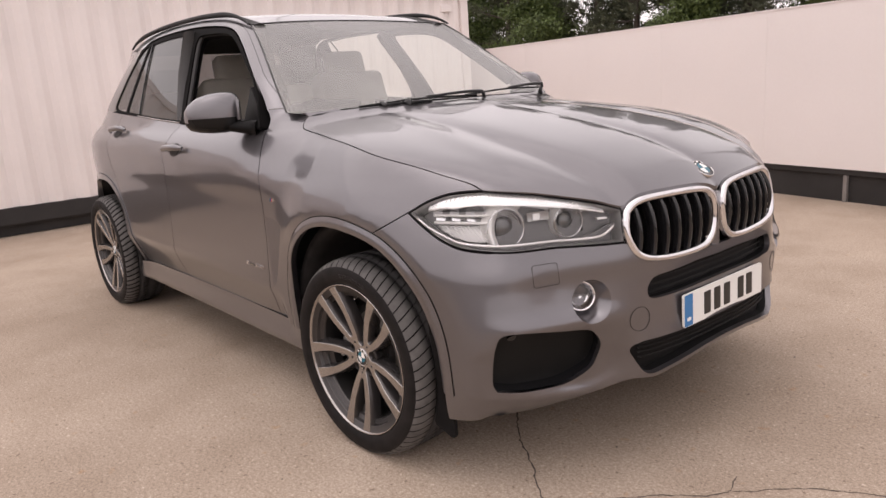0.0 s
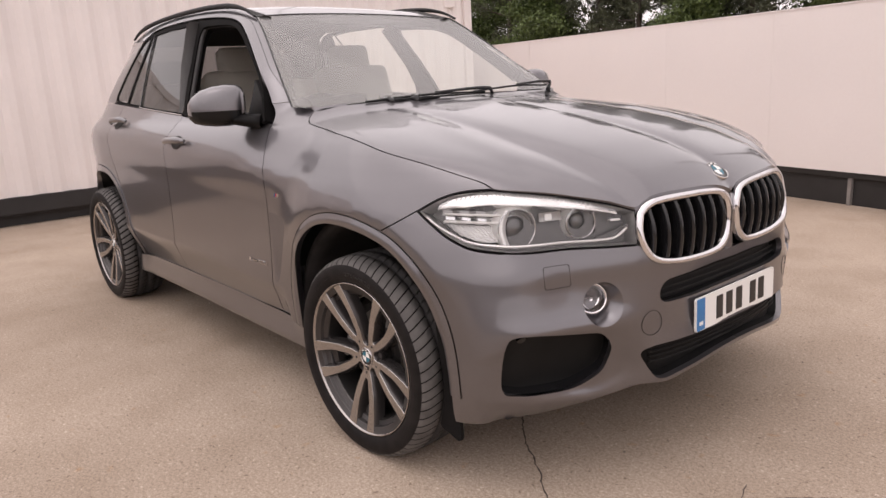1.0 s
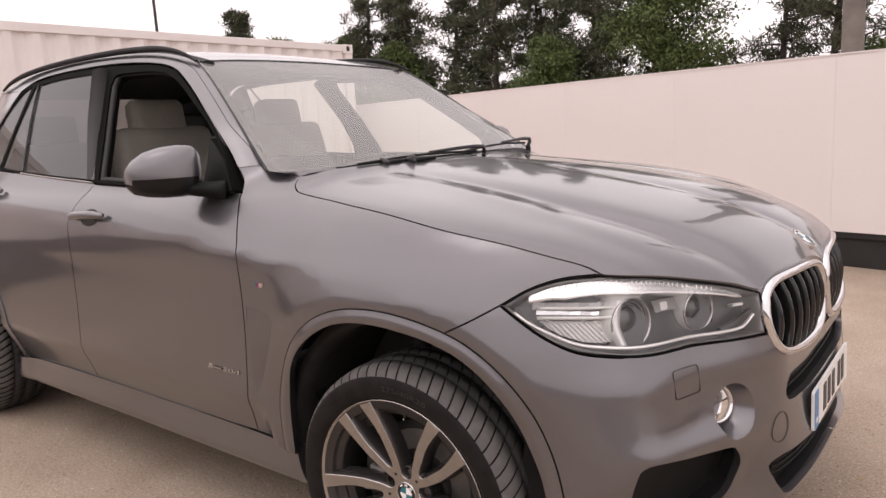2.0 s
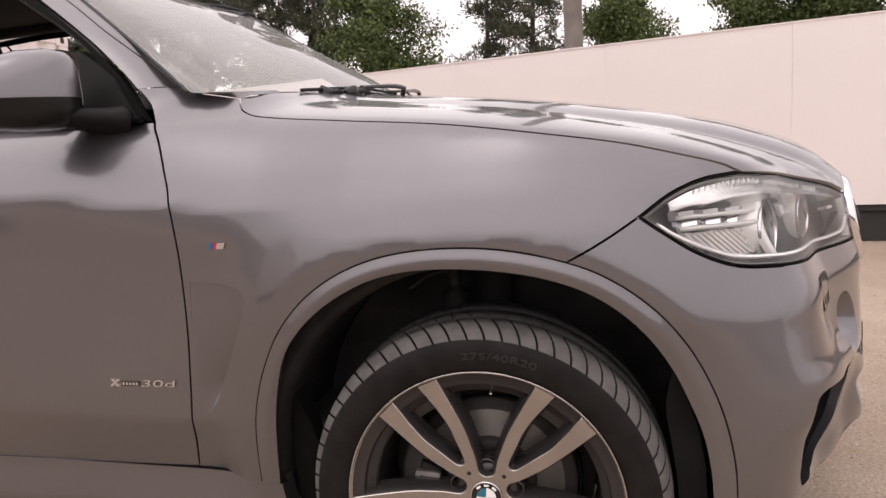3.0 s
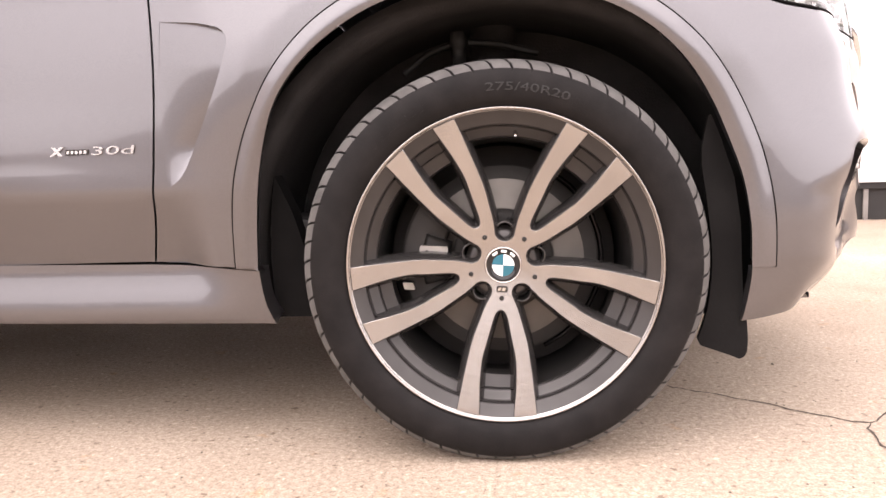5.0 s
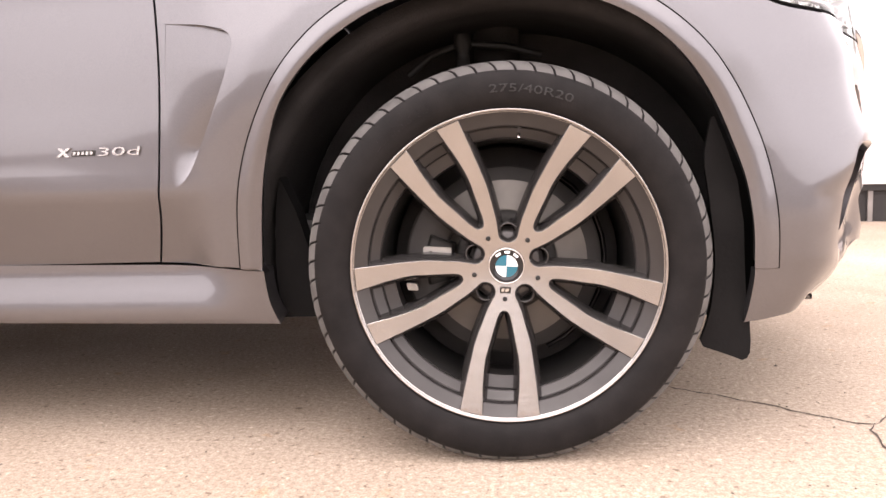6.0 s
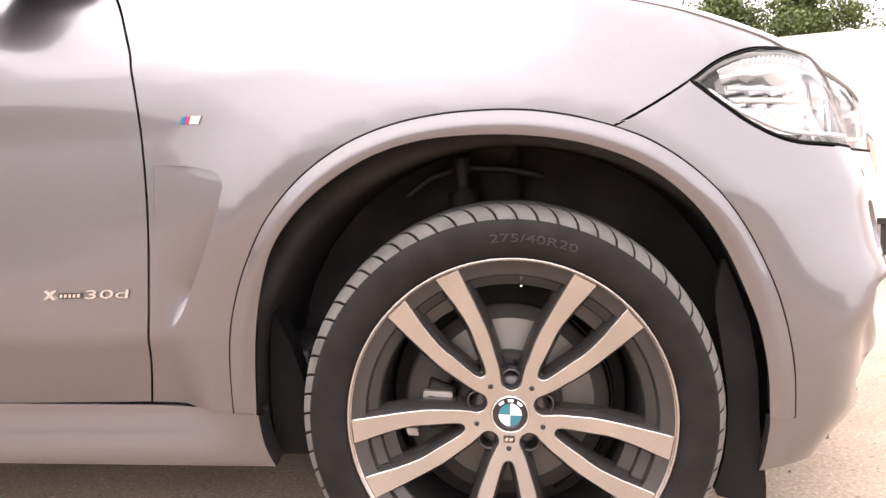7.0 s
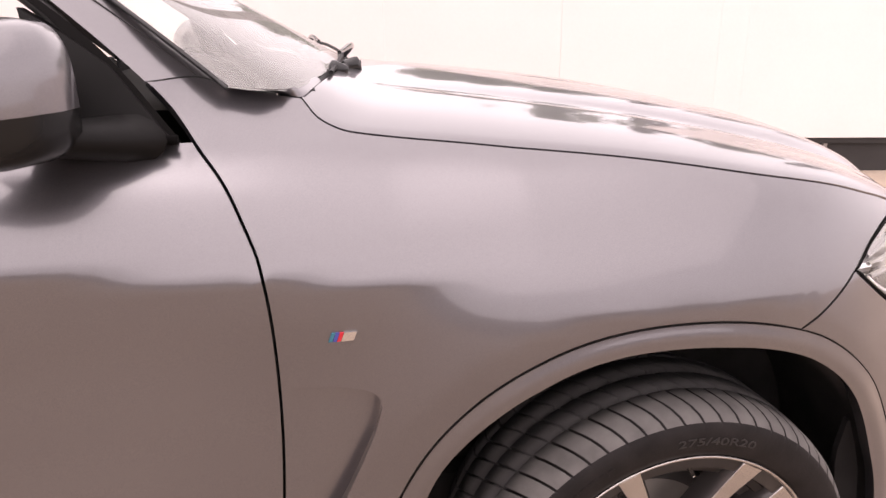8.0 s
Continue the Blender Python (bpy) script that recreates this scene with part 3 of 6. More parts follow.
def woods():
    rnd = random.Random(11)
    # a row of pines and broad-leaved trees outside the yard, beyond the hoarding
    spots = [(-27, 19.5, 7.0, "pine"), (-25.2, 18.5, 6.6, "pine"), (-22.3, 18.0, 5.0, "leaf"), (-20.0, 19.5, 5.0, "leaf"), (-18.1, 18.5, 7.6, "pine"), (-17.2, 19.2, 7.4, "pine"), (-16.2, 18.2, 7.0, "pine"), (-13.4, 19.6, 7.4, "pine"), (-11.4, 20.0, 7.2, "pine"), (-9.4, 20.2, 7.2, "pine"), (-15.7, 17.6, 4.1, "leaf"), (-14.4, 19.0, 7.6, "pine"), (-12.5, 18.5, 8.0, "pine"),
             (-10.4, 19.2, 7.4, "pine"), (-9.9, 17.6, 3.6, "leaf"), (-8.5, 18.7, 7.8, "pine"), (-6.5, 18.2, 5.4, "leaf"), (-3.6, 20.0, 7.2, "pine"), (-2.3, 18.5, 7.4, "pine"), (0.05, 18.8, 4.3, "leaf"),
             (3.5, 18.0, 4.7, "leaf"), (5.3, 18.3, 5.2, "leaf"), (7.4, 17.5, 5.4, "leaf"), (10.2, 17.0, 6.0, "pine"), (13.0, 16.5, 5.6, "leaf"), (16.5, 15.8, 6.2, "pine")]
    for s, (x, y, h, k) in enumerate(spots):
        tree(x, y, h, k, s + 50, crown0=0.20 if k == "pine" else 0.10, spread=0.85 if k == "pine" else 1.0)
    # low growth that closes the gaps just above the wall
    V, F = [], []
    for i in range(9000):
        x = rnd.uniform(-26, 26)
        c = Vector((x, 20.5 + rnd.uniform(-1.2, 2.0), 0))
        top = 2.2 + 0.8 * math.sin(x * 0.7) + 0.5 * math.sin(x * 1.9 + 1)
        c.z = rnd.uniform(0.3, max(1.2, top))
        for _ in range(3):
            card(V, F, c + Vector((rnd.gauss(0, 0.2), rnd.gauss(0, 0.2), rnd.gauss(0, 0.2))), rnd.uniform(0.16, 0.32), rnd)
    o = raw("undergrowth", V, F, LEAF, smooth=False)
    tagged(o, "dense green undergrowth below the trees", "bushes", kind="stuff")


def reflection_wall():
    """An unseen wall, added on the open side for the car paint to reflect."""
    w = thing("wall_added", "plain unseen wall added to shape the reflections in the car", "wall", kind="structure")
    V, F = boxy((70, 0.2, 2.0), (0, -17.6, 1.0), 0.01)
    raw("wall_slab", V, F, ADDEDWALL, w, smooth=False)
    V, F = boxy((70, 0.3, 0.08), (0, -17.6, 2.04), 0.01)
    raw("coping", V, F, ADDEDWALL, w, smooth=False)


def poles():
    p = thing("wooden_pole", "grey weathered wooden utility pole behind the hoarding", "pole", at=(-.42, 9.0, 0))
    V, F = tube([(0, 0, 0), (0.0, 0, 3), (0.0, 0, 7.5)], [0.142, 0.136, 0.125], 20)
    raw("shaft", V, F, POLEWOOD, p)
    V, F = tube([(0, 0, 7.45), (0, 0, 7.53), (0, 0, 7.56)], [0.129, 0.12, 0.03], 20)
    raw("cap", V, F, POLEWOOD, p)
    q = thing("thin_mast", "thin dark metal mast rising behind the container", "mast", at=(-9.2, 4.2, 0))
    V, F = tube([(0, 0, 0), (0, 0, 6.5)], [0.025, 0.02], 8)
    raw("shaft", V, F, IRON, q)
    V, F = boxy((0.3, 0.3, 0.04), (0, 0, 0.02), 0.008)
    raw("foot_plate", V, F, IRON, q, smooth=False)


# ---- the car: its body is one smooth surface over a plan curve; panels are cut out of it ----
def hermite(knots, z):
    k = np.array(knots, float)
    x, y = k[:, 0], k[:, 1]
    h = np.diff(x)
    m = np.diff(y) / h
    t = np.zeros(len(x))
    t[0], t[-1] = m[0], m[-1]
    for i in range(1, len(x) - 1):
        if m[i - 1] * m[i] > 0:
            w1, w2 = 2 * h[i] + h[i - 1], h[i] + 2 * h[i - 1]
            t[i] = (w1 + w2) / (w1 / m[i - 1] + w2 / m[i])
    z = np.clip(np.asarray(z, float), x[0], x[-1])
    i = np.clip(np.searchsorted(x, z) - 1, 0, len(x) - 2)
    u = (z - x[i]) / h[i]
    return y[i] * (1 + 2 * u) * (1 - u) ** 2 + t[i] * h[i] * u * (1 - u) ** 2 + y[i + 1] * u * u * (3 - 2 * u) + t[i + 1] * h[i] * u * u * (u - 1)


def ease(a, b, x):
    u = np.clip((x - a) / (b - a), 0, 1)
    return u * u * (3 - 2 * u)


# plan curve: rear corner, straight flank, superellipse nose; s runs along it, 0 at the front axle
TH = np.linspace(0, math.pi / 2, 801)
PLX = np.concatenate([(-2.78 - 1.06 * np.sin(TH) ** (2 / 2.3))[::-1], np.linspace(-2.78, 0, 60)[1:-1], 0.872 * np.sin(TH) ** (2 / 2.7)])
PLY = np.concatenate([(-0.966 * np.cos(TH) ** (2 / 2.3))[::-1], np.full(58, -0.966), -0.966 * np.cos(TH) ** (2 / 2.7)])
PLS = np.concatenate([[0], np.cumsum(np.hypot(np.diff(PLX), np.diff(PLY)))])
PLS = PLS - PLS[np.argmin(abs(PLX))]
SMAX = float(PLS[-1])
# how far the flank stands in from the plan curve, by height
DOOR_P = [(.15, .028), (.26, .020), (.372, .010), (.44, .004), (.51, -.002), (.56, .0), (.60, .001), (.70, .004), (.86, .005), (.94, .001), (1.02, .0), (1.08, .005), (1.14, .030), (1.156, .044), (1.19, .056), (1.26, .072)]
WING_P = [(.15, .10), (.26, .044), (.36, .032), (.50, .018), (.60, .010), (.70, .004), (.80, .002), (.88, .003), (.95, .012), (1.02, .036), (1.08, .072), (1.13, .117), (1.20, .21)]
CORNER_P = [(.15, .13), (.20, .055), (.25, .02), (.334, .004), (.45, .0), (.60, .0), (.70, .0), (.78, .012), (.86, .035), (.92, .06), (.97, .09), (1.02, .14), (1.10, .25)]
NOSE_P = [(.15, .10), (.22, .04), (.30, .0), (.42, -.01), (.52, .01), (.62, .018), (.70, .028), (.78, .032), (.86, .036), (.93, .062), (.98, .12), (1.05, .28)]

TUCK_P = [(.15, .064), (.30, .070), (.34, .075), (.42, .064), (.50, .036), (.56, .010), (.62, .033), (.70, .044), (.80, .045), (.92, .035), (1.05, .03)]


SHOULDER = [1.155, 1.136, 1.116, 1.093, 1.067, 1.008]


def body(s, z):
    s, z = np.asarray(s, float), np.asarray(z, float)
    x, y, e = np.interp(s, PLS, PLX), np.interp(s, PLS, PLY), 0.02
    y = np.where(s > SMAX, s - SMAX, y)
    tx = np.interp(s + e, PLS, PLX) - np.interp(s - e, PLS, PLX)
    ty = np.interp(s + e, PLS, PLY) - np.interp(s - e, PLS, PLY)
    n = np.hypot(tx, ty) + 1e-9
    nx, ny = ty / n, -tx / n
    nx, ny = np.where(s > SMAX - e, 1.0, nx), np.where(s > SMAX - e, 0.0, ny)
    a, g, k = ease(-.9, -.1, s), ease(.75, 1.45, s), ease(.55, .70, z)
    b = ease(.1, .75, s) * k + ease(.1, .45, s) * (1 - k)
    d = (hermite(DOOR_P, z) * (1 - a) + hermite(WING_P, z) * a) * (1 - b) + (hermite(CORNER_P, z) * (1 - g) + hermite(NOSE_P, z) * g) * b
    # the swage line along the doors, the rounded shoulder over the front wheel, and the square bumper corner
    soft = lambda q, w: w * np.logaddexp(0, q / w)
    line = np.interp(s, [-2.6, -1.1, -.90, -.645, -.46, -.2], [1.075, 1.018, 1.003, .983, .966, .946])
    d = d + (.33 * soft(z - line, .0022) * ease(.0, -.56, s)) * (1 - b)
    d = d + .30 * soft(np.interp(s, [-2.6, -.91, -.67], [.535, .513, .504]) - z, .0025) * ease(-.54, -.63, s) * ease(.16, .24, z)
    d = d + .38 * soft(z - 1.17, .008) * ease(-.79, -.70, s) * ease(-.30, -.50, s)
    # the flared arch: it stands out, with a crease above the moulding
    r = np.hypot(s, z - .356)
    ra = np.interp(s, [-.35, -.1, .2], [.592, .552, .545])
    d = d + (np.interp(s, [-.45, -.25, .05, .2, .5], [-.020, -.034, -.034, -.024, -.020]) + .20 * (soft(r - ra, .0035) - soft(r - ra - .13, .02))) * ease(-.70, -.30, s) * ease(.62, .30, s) * ease(.46, .74, z)
    # the shoulder crease below the bonnet
    d = d + .45 * soft(z - np.interp(s, [-.75, -.55, -.35, -.1, .1, .4], SHOULDER), .003) * ease(-.80, -.66, s) * ease(.42, .1, s)
    d = d - .072 * np.exp(-((s - .62) / np.where(s < .62, .19, .16)) ** 2) * ease(.16, .24, z) * ease(.92, .42, z)
    # the bumper's corner falls away round a ridge above the side intake
    e0 = .09 * ease(.55, .46, z)
    d = d + hermite(TUCK_P, z) * ease(.60 - e0, .82 - e0, s) * ease(1.14, .80, s)
    return np.stack([x - nx * d, y - ny * d, z + 0 * d], -1)


def body_n(s, z):
    h = 0.004
    n = np.cross(body(s + h, z) - body(s - h, z), body(s, z + h) - body(s, z - h))
    return n / (np.linalg.norm(n, axis=-1, keepdims=True) + 1e-12)


def raised(f):
    """The body surface lifted by f(s, z) along its normal."""
    return lambda s, z: body(s, z) + body_n(s, z) * np.asarray(f(s, z))[..., None]


def green(x, z):
    """The glasshouse flank, leaning in towards the roof."""
    u, t = z - 1.16, np.clip((-x - 2.0) / 1.6, 0, 2)
    return np.stack([x, -(.872 - .42 * u - .12 * u * u - .07 * t * t), z], -1)


# shared lines on the flank, in (s, z)
SHUT_F = [(-.683, .368), (-.655, .47), (-.642, .581), (-.631, .742), (-.632, .899), (-.643, 1.0), (-.66, 1.05), (-.685, 1.105), (-.725, 1.158)]
ARCH_OUT = [(-.506, .358), (-.501, .46), (-.490, .530), (-.470, .594), (-.444, .650), (-.412, .703), (-.370, .752), (-.318, .796), (-.250, .835), (-.178, .860), (-.100, .873), (-.020, .876), (.050, .872), (.117, .860), (.182, .841), (.238, .817), (.298, .777), (.352, .726), (.400, .660), (.434, .590), (.456, .520), (.469, .440), (.474, .342)]
ARCH_IN = [(-.440, .246), (-.459, .300), (-.464, .364), (-.455, .455), (-.443, .535), (-.424, .604), (-.400, .660), (-.364, .708), (-.318, .750), (-.264, .786), (-.200, .816), (-.131, .833), (-.063, .838), (.013, .836), (.087, .827), (.152, .811), (.215, .785), (.271, .747), (.322, .695), (.364, .632), (.393, .569), (.418, .500), (.431, .420), (.435, .343)]
WING_BUMP = [(.182, .841), (.247, .874), (.317, .912)]
LAMP_UP = [(.317, .912), (.386, .949), (.463, .970), (.565, .976)]
LAMP_TOP = [(.565, .976), (.703, .961), (.808, .945), (.959, .917), (1.049, .890)]
LAMP_LOW = [(.317, .912), (.372, .872), (.428, .836), (.50, .807), (.587, .797), (.700, .790), (.811, .788), (.933, .785), (1.042, .783)]
BONNET_S = [(-.571, 1.202), (-.546, 1.174), (-.498, 1.155), (-.30, 1.132), (-.05, 1.106), (.195, 1.067), (.31, 1.046), (.425, 1.019), (.525, .994), (.565, .976)]
KIDNEY = [(1.05, .881), (1.075, .902), (1.126, .916), (1.259, .918), (1.393, .913), (1.465, .903), (1.496, .884), (1.510, .839), (1.506, .772), (1.485, .726), (1.436, .700), (1.275, .697), (1.134, .713), (1.078, .737), (1.048, .785), (1.041, .834)]
AXLE_F, AXLE_R, HUBZ = 0.0, -2.933, 0.356


def rear(pts):
    """The front arch's line, turned round the rear axle."""
    return [(AXLE_R - p[0], p[1]) for p in reversed(pts)]


car = thing("car", "grey metallic five-door sport utility car parked on concrete", "car")


def bodywork():
    g = 0.0022
    # front wing with its side vent cut out
    vent = loop([(-.612, .815), (-.545, .810), (-.505, .801)], [(-.505, .801), (-.489, .790), (-.485, .773)],
                [(-.485, .773), (-.497, .733), (-.524, .668), (-.557, .597), (-.579, .553), (-.597, .528), (-.618, .514)], [(-.618, .514), (-.624, .60), (-.620, .72), (-.612, .815)])
    wing = loop(SHUT_F, [(-.725, 1.158), (-.757, 1.203), (-.786, 1.238)], [(-.786, 1.238), (-.724, 1.240), (-.678, 1.223)], [(-.678, 1.223), (-.571, 1.202)], BONNET_S, LAMP_UP[::-1], WING_BUMP[::-1],
                [p for p in ARCH_OUT if p[0] <= .182][::-1], [(-.506, .358), (-.6, .363), (-.683, .368)])

    def bulge(s, z):
        return 0 * s
    V, F, N = skin([shrink(wing, g), vent], raised(bulge), 0.022, (0.014, 0))
    both("front_wing", V, F, PAINT, car, "", N)
    def dip(s, z):
        edge = np.interp(z, [.514, .528, .553, .597, .668, .733, .79, .81], [-.618, -.597, -.579, -.557, -.524, -.497, -.487, -.487])
        ramp = np.clip((s + .622) / np.maximum(edge + .622, .012), 0, 1) ** 1.15
        return bulge(s, z) - 0.024 * ramp * ease(.512, .60, z)
    V, F, N = skin([vent], raised(dip), 0.012, 0)
    p0, p1 = raised(bulge)(vent[:, 0], vent[:, 1]), raised(dip)(vent[:, 0], vent[:, 1])
    m = len(vent)
    both("wing_vent", V, F, PAINT, car, "recessed air outlet behind the front wheel", N)
    V = p0.tolist() + p1.tolist()
    deep = np.linalg.norm(p0 - p1, axis=1) > .0006
    both("vent_edge", V, [(i, m + i, m + (i + 1) % m, (i + 1) % m) for i in range(m) if deep[i] or deep[(i + 1) % m]], PAINT, car, "", smooth=False)
    # doors
    shut_m = [(-1.655, 1.186), (-1.705, 1.05), (-1.725, .9), (-1.735, .6), (-1.745, .368)]
    fd = loop(SHUT_F[::-1], [(-.683, .368), (-1.2, .366), (-1.745, .368)], shut_m[::-1], [(-1.655, 1.186), (-1.1, 1.172), (-.725, 1.158)])
    V, F, N = skin([shrink(fd, g)], body, 0.03)
    both("front_door", V, F, PAINT, car, "", N)
    ro = rear(ARCH_OUT)
    arc = [p for p in ro if p[0] > -2.53 and p[1] < .80]
    rd = loop(shut_m, [(-1.745, .368), (-2.1, .366), (arc[-1][0], .357)], arc[::-1], [arc[0], (-2.60, .86)], [(-2.60, .86), (-2.66, 1.02), (-2.645, 1.243)], [(-2.645, 1.243), (-2.4, 1.228), (-2.0, 1.205), (-1.655, 1.186)])
    V, F, N = skin([shrink(rd, g)], body, 0.03)
    both("rear_door", V, F, PAINT, car, "", N)
    up = [p for p in ro if p[0] <= -2.5 and not p in arc]
    rq = loop([(-2.645, 1.243), (-2.66, 1.02), (-2.60, .86)], [(-2.60, .86), arc[0]], [arc[0]] + up[::-1], [up[0], (-3.60, .33)], [(-3.60, .33), (-4.15, .40)], [(-4.15, .40), (-4.15, 1.24)], [(-4.15, 1.24), (-3.3, 1.26), (-2.95, 1.258), (-2.645, 1.243)])
    V, F, N = skin([shrink(rq, g)], body, 0.04)
    both("rear_quarter", V, F, PAINT, car, "", N)
    # painted arch mouldings, a little proud of the wing
    tr = loop(ARCH_OUT[::-1], [(-.506, .358), (-.463, .354)], [(-.463, .354)] + ARCH_IN[3:], [(.435, .343), (.474, .342)])
    lip_a = np.array([math.atan2(z - HUBZ, s) for s, z in ARCH_OUT])[::-1]
    lip_r = np.array([math.hypot(s, z - HUBZ) for s, z in ARCH_OUT])[::-1]

    def roll(s, z):
        crest = np.interp(np.arctan2(z - HUBZ, s), lip_a, lip_r) - .024
        return 0.0005 + 0.0062 * np.exp(-((np.hypot(s, z - HUBZ) - crest) / .019) ** 2)
    V, F, N = skin([shrink(tr, -.0004)], raised(roll), 0.005, 0.028)
    both("wheel_arch_moulding", V, F, PAINT, car, "body-coloured wheel arch moulding", N)
    # dark tube laid in the gap in place of the gap's shade
    seam = spline(ARCH_OUT + [(.474, .342)], .01)
    V, F = tube(np.vstack([raised(lambda s, z: .0016 + 0 * s)(seam[:, 0], seam[:, 1]), raised(lambda s, z: .0016 + 0 * s)(np.array([.465, .440]), np.array([.3425, .343]))]), .0012, 6)
    both("moulding_gap_line", V, F, WINDOWTRIM, car, "thin dark joint round the arch moulding")
    tr = loop(rear(ARCH_OUT)[::-1], [(AXLE_R - .474, .342), (AXLE_R - .435, .343)], rear(ARCH_IN[3:] ) + [(AXLE_R + .463, .354)], [(AXLE_R + .463, .354), (AXLE_R + .506, .358)])
    rollr = lambda s, z: 0.006 + 0.005 * np.exp(-((np.hypot(s - AXLE_R, z - HUBZ) - .475) / .02) ** 2)
    V, F, N = skin([shrink(tr, .0012)], raised(rollr), 0.015, 0.028)
    both("wheel_arch_moulding", V, F, PAINT, car, "body-coloured wheel arch moulding", N)
    # side skirt: a plain convex sill of its own section
    sk = loop([(-.463, .352), (-.55, .358), (-.616, .364), (-.683, .367)], [(-.683, .367), (-1.2, .372), (-2.2, .368), (AXLE_R + .463, .352)], [(AXLE_R + .463, .352), (AXLE_R + .440, .246)], [(AXLE_R + .440, .246), (-1.5, .252), (-.440, .243)], [(-.440, .243), (-.456, .29), (-.463, .352)])

    def sill(s, z):
        s, z = np.asarray(s, float), np.asarray(z, float)
        d = hermite([(.20, .085), (.243, .050), (.252, .042), (.264, .0395), (.278, .0395), (.300, .0425), (.330, .0475), (.350, .050), (.372, .0505), (.40, .052)], z)
        tuck = ease(-.60, -.46, s) * (hermite(WING_P, z) - d) + ease(AXLE_R + .60, AXLE_R + .46, s) * (.028 - d) * .5
        return np.stack([s, -.966 + d + tuck, z], -1)
    V, F, N = skin([shrink(sk, g)], sill, 0.014, 0.05)
    both("side_skirt", V, F, PAINT, car, "", N)


SLOT_C = [(SMAX, .667), (1.394, .669), (1.271, .665), (1.167, .663), (1.140, .656), (1.121, .636), (1.117, .615), (1.130, .597), (1.160, .590), (1.263, .588), (1.40, .590), (SMAX, .591)]
LOWER_C = [(SMAX, .464), (1.398, .463), (1.247, .462), (1.120, .463), (1.087, .461), (1.047, .443), (1.061, .406), (1.088, .366), (1.107, .349), (1.140, .343), (1.252, .358), (1.393, .375), (SMAX, .380)]
INTAKE = [[(.612, .514), (.630, .553), (.681, .560), (.751, .553), (.820, .543), (.876, .537), (.907, .529), (.936, .501)], [(.936, .501), (.948, .472), (.944, .442)],
          [(.944, .442), (.924, .395), (.881, .363), (.829, .342), (.759, .341), (.688, .348), (.609, .367)], [(.609, .367), (.599, .391), (.599, .420), (.603, .463), (.612, .514)]]
FOG_C, FOG_R = (.917, .619), .066


def bumper_skin(s, z):
    """Bumper surface with its folds: a shelf under the intake, a cone for the fog lamp, a chin."""
    lip = hermite([(.40, .370), (.50, .362), (.612, .346), (.737, .320), (.86, .308), (.95, .328), (1.003, .352), (1.2, .37)], s)
    under = hermite([(.40, 0), (.44, .02), (.52, .20), (.60, .50), (.70, .62), (.82, .60), (.92, .4), (1.0, .15), (1.6, 0)], s)
    f = -under * .004 * np.logaddexp(0, (lip - .006 - z) / .004)
    f = f + 0.007 * ease(.040, .0, z - lip) * ease(.60, .70, s) * ease(1.03, .90, s)
    f = f - 0.02 * np.exp(-(((s - 1.0) / .06) ** 2)) * np.exp(-(((z - .40) / .08) ** 2))
    f = f + 0.004 * np.exp(-(((z - .572) / .030) ** 2)) * ease(.56, .66, s) * ease(.98, .86, s)
    f = f + 0.005 * np.exp(-(((z - .735) / .04) ** 2)) * ease(.5, .7, s) * ease(1.3, 1.05, s)
    return f


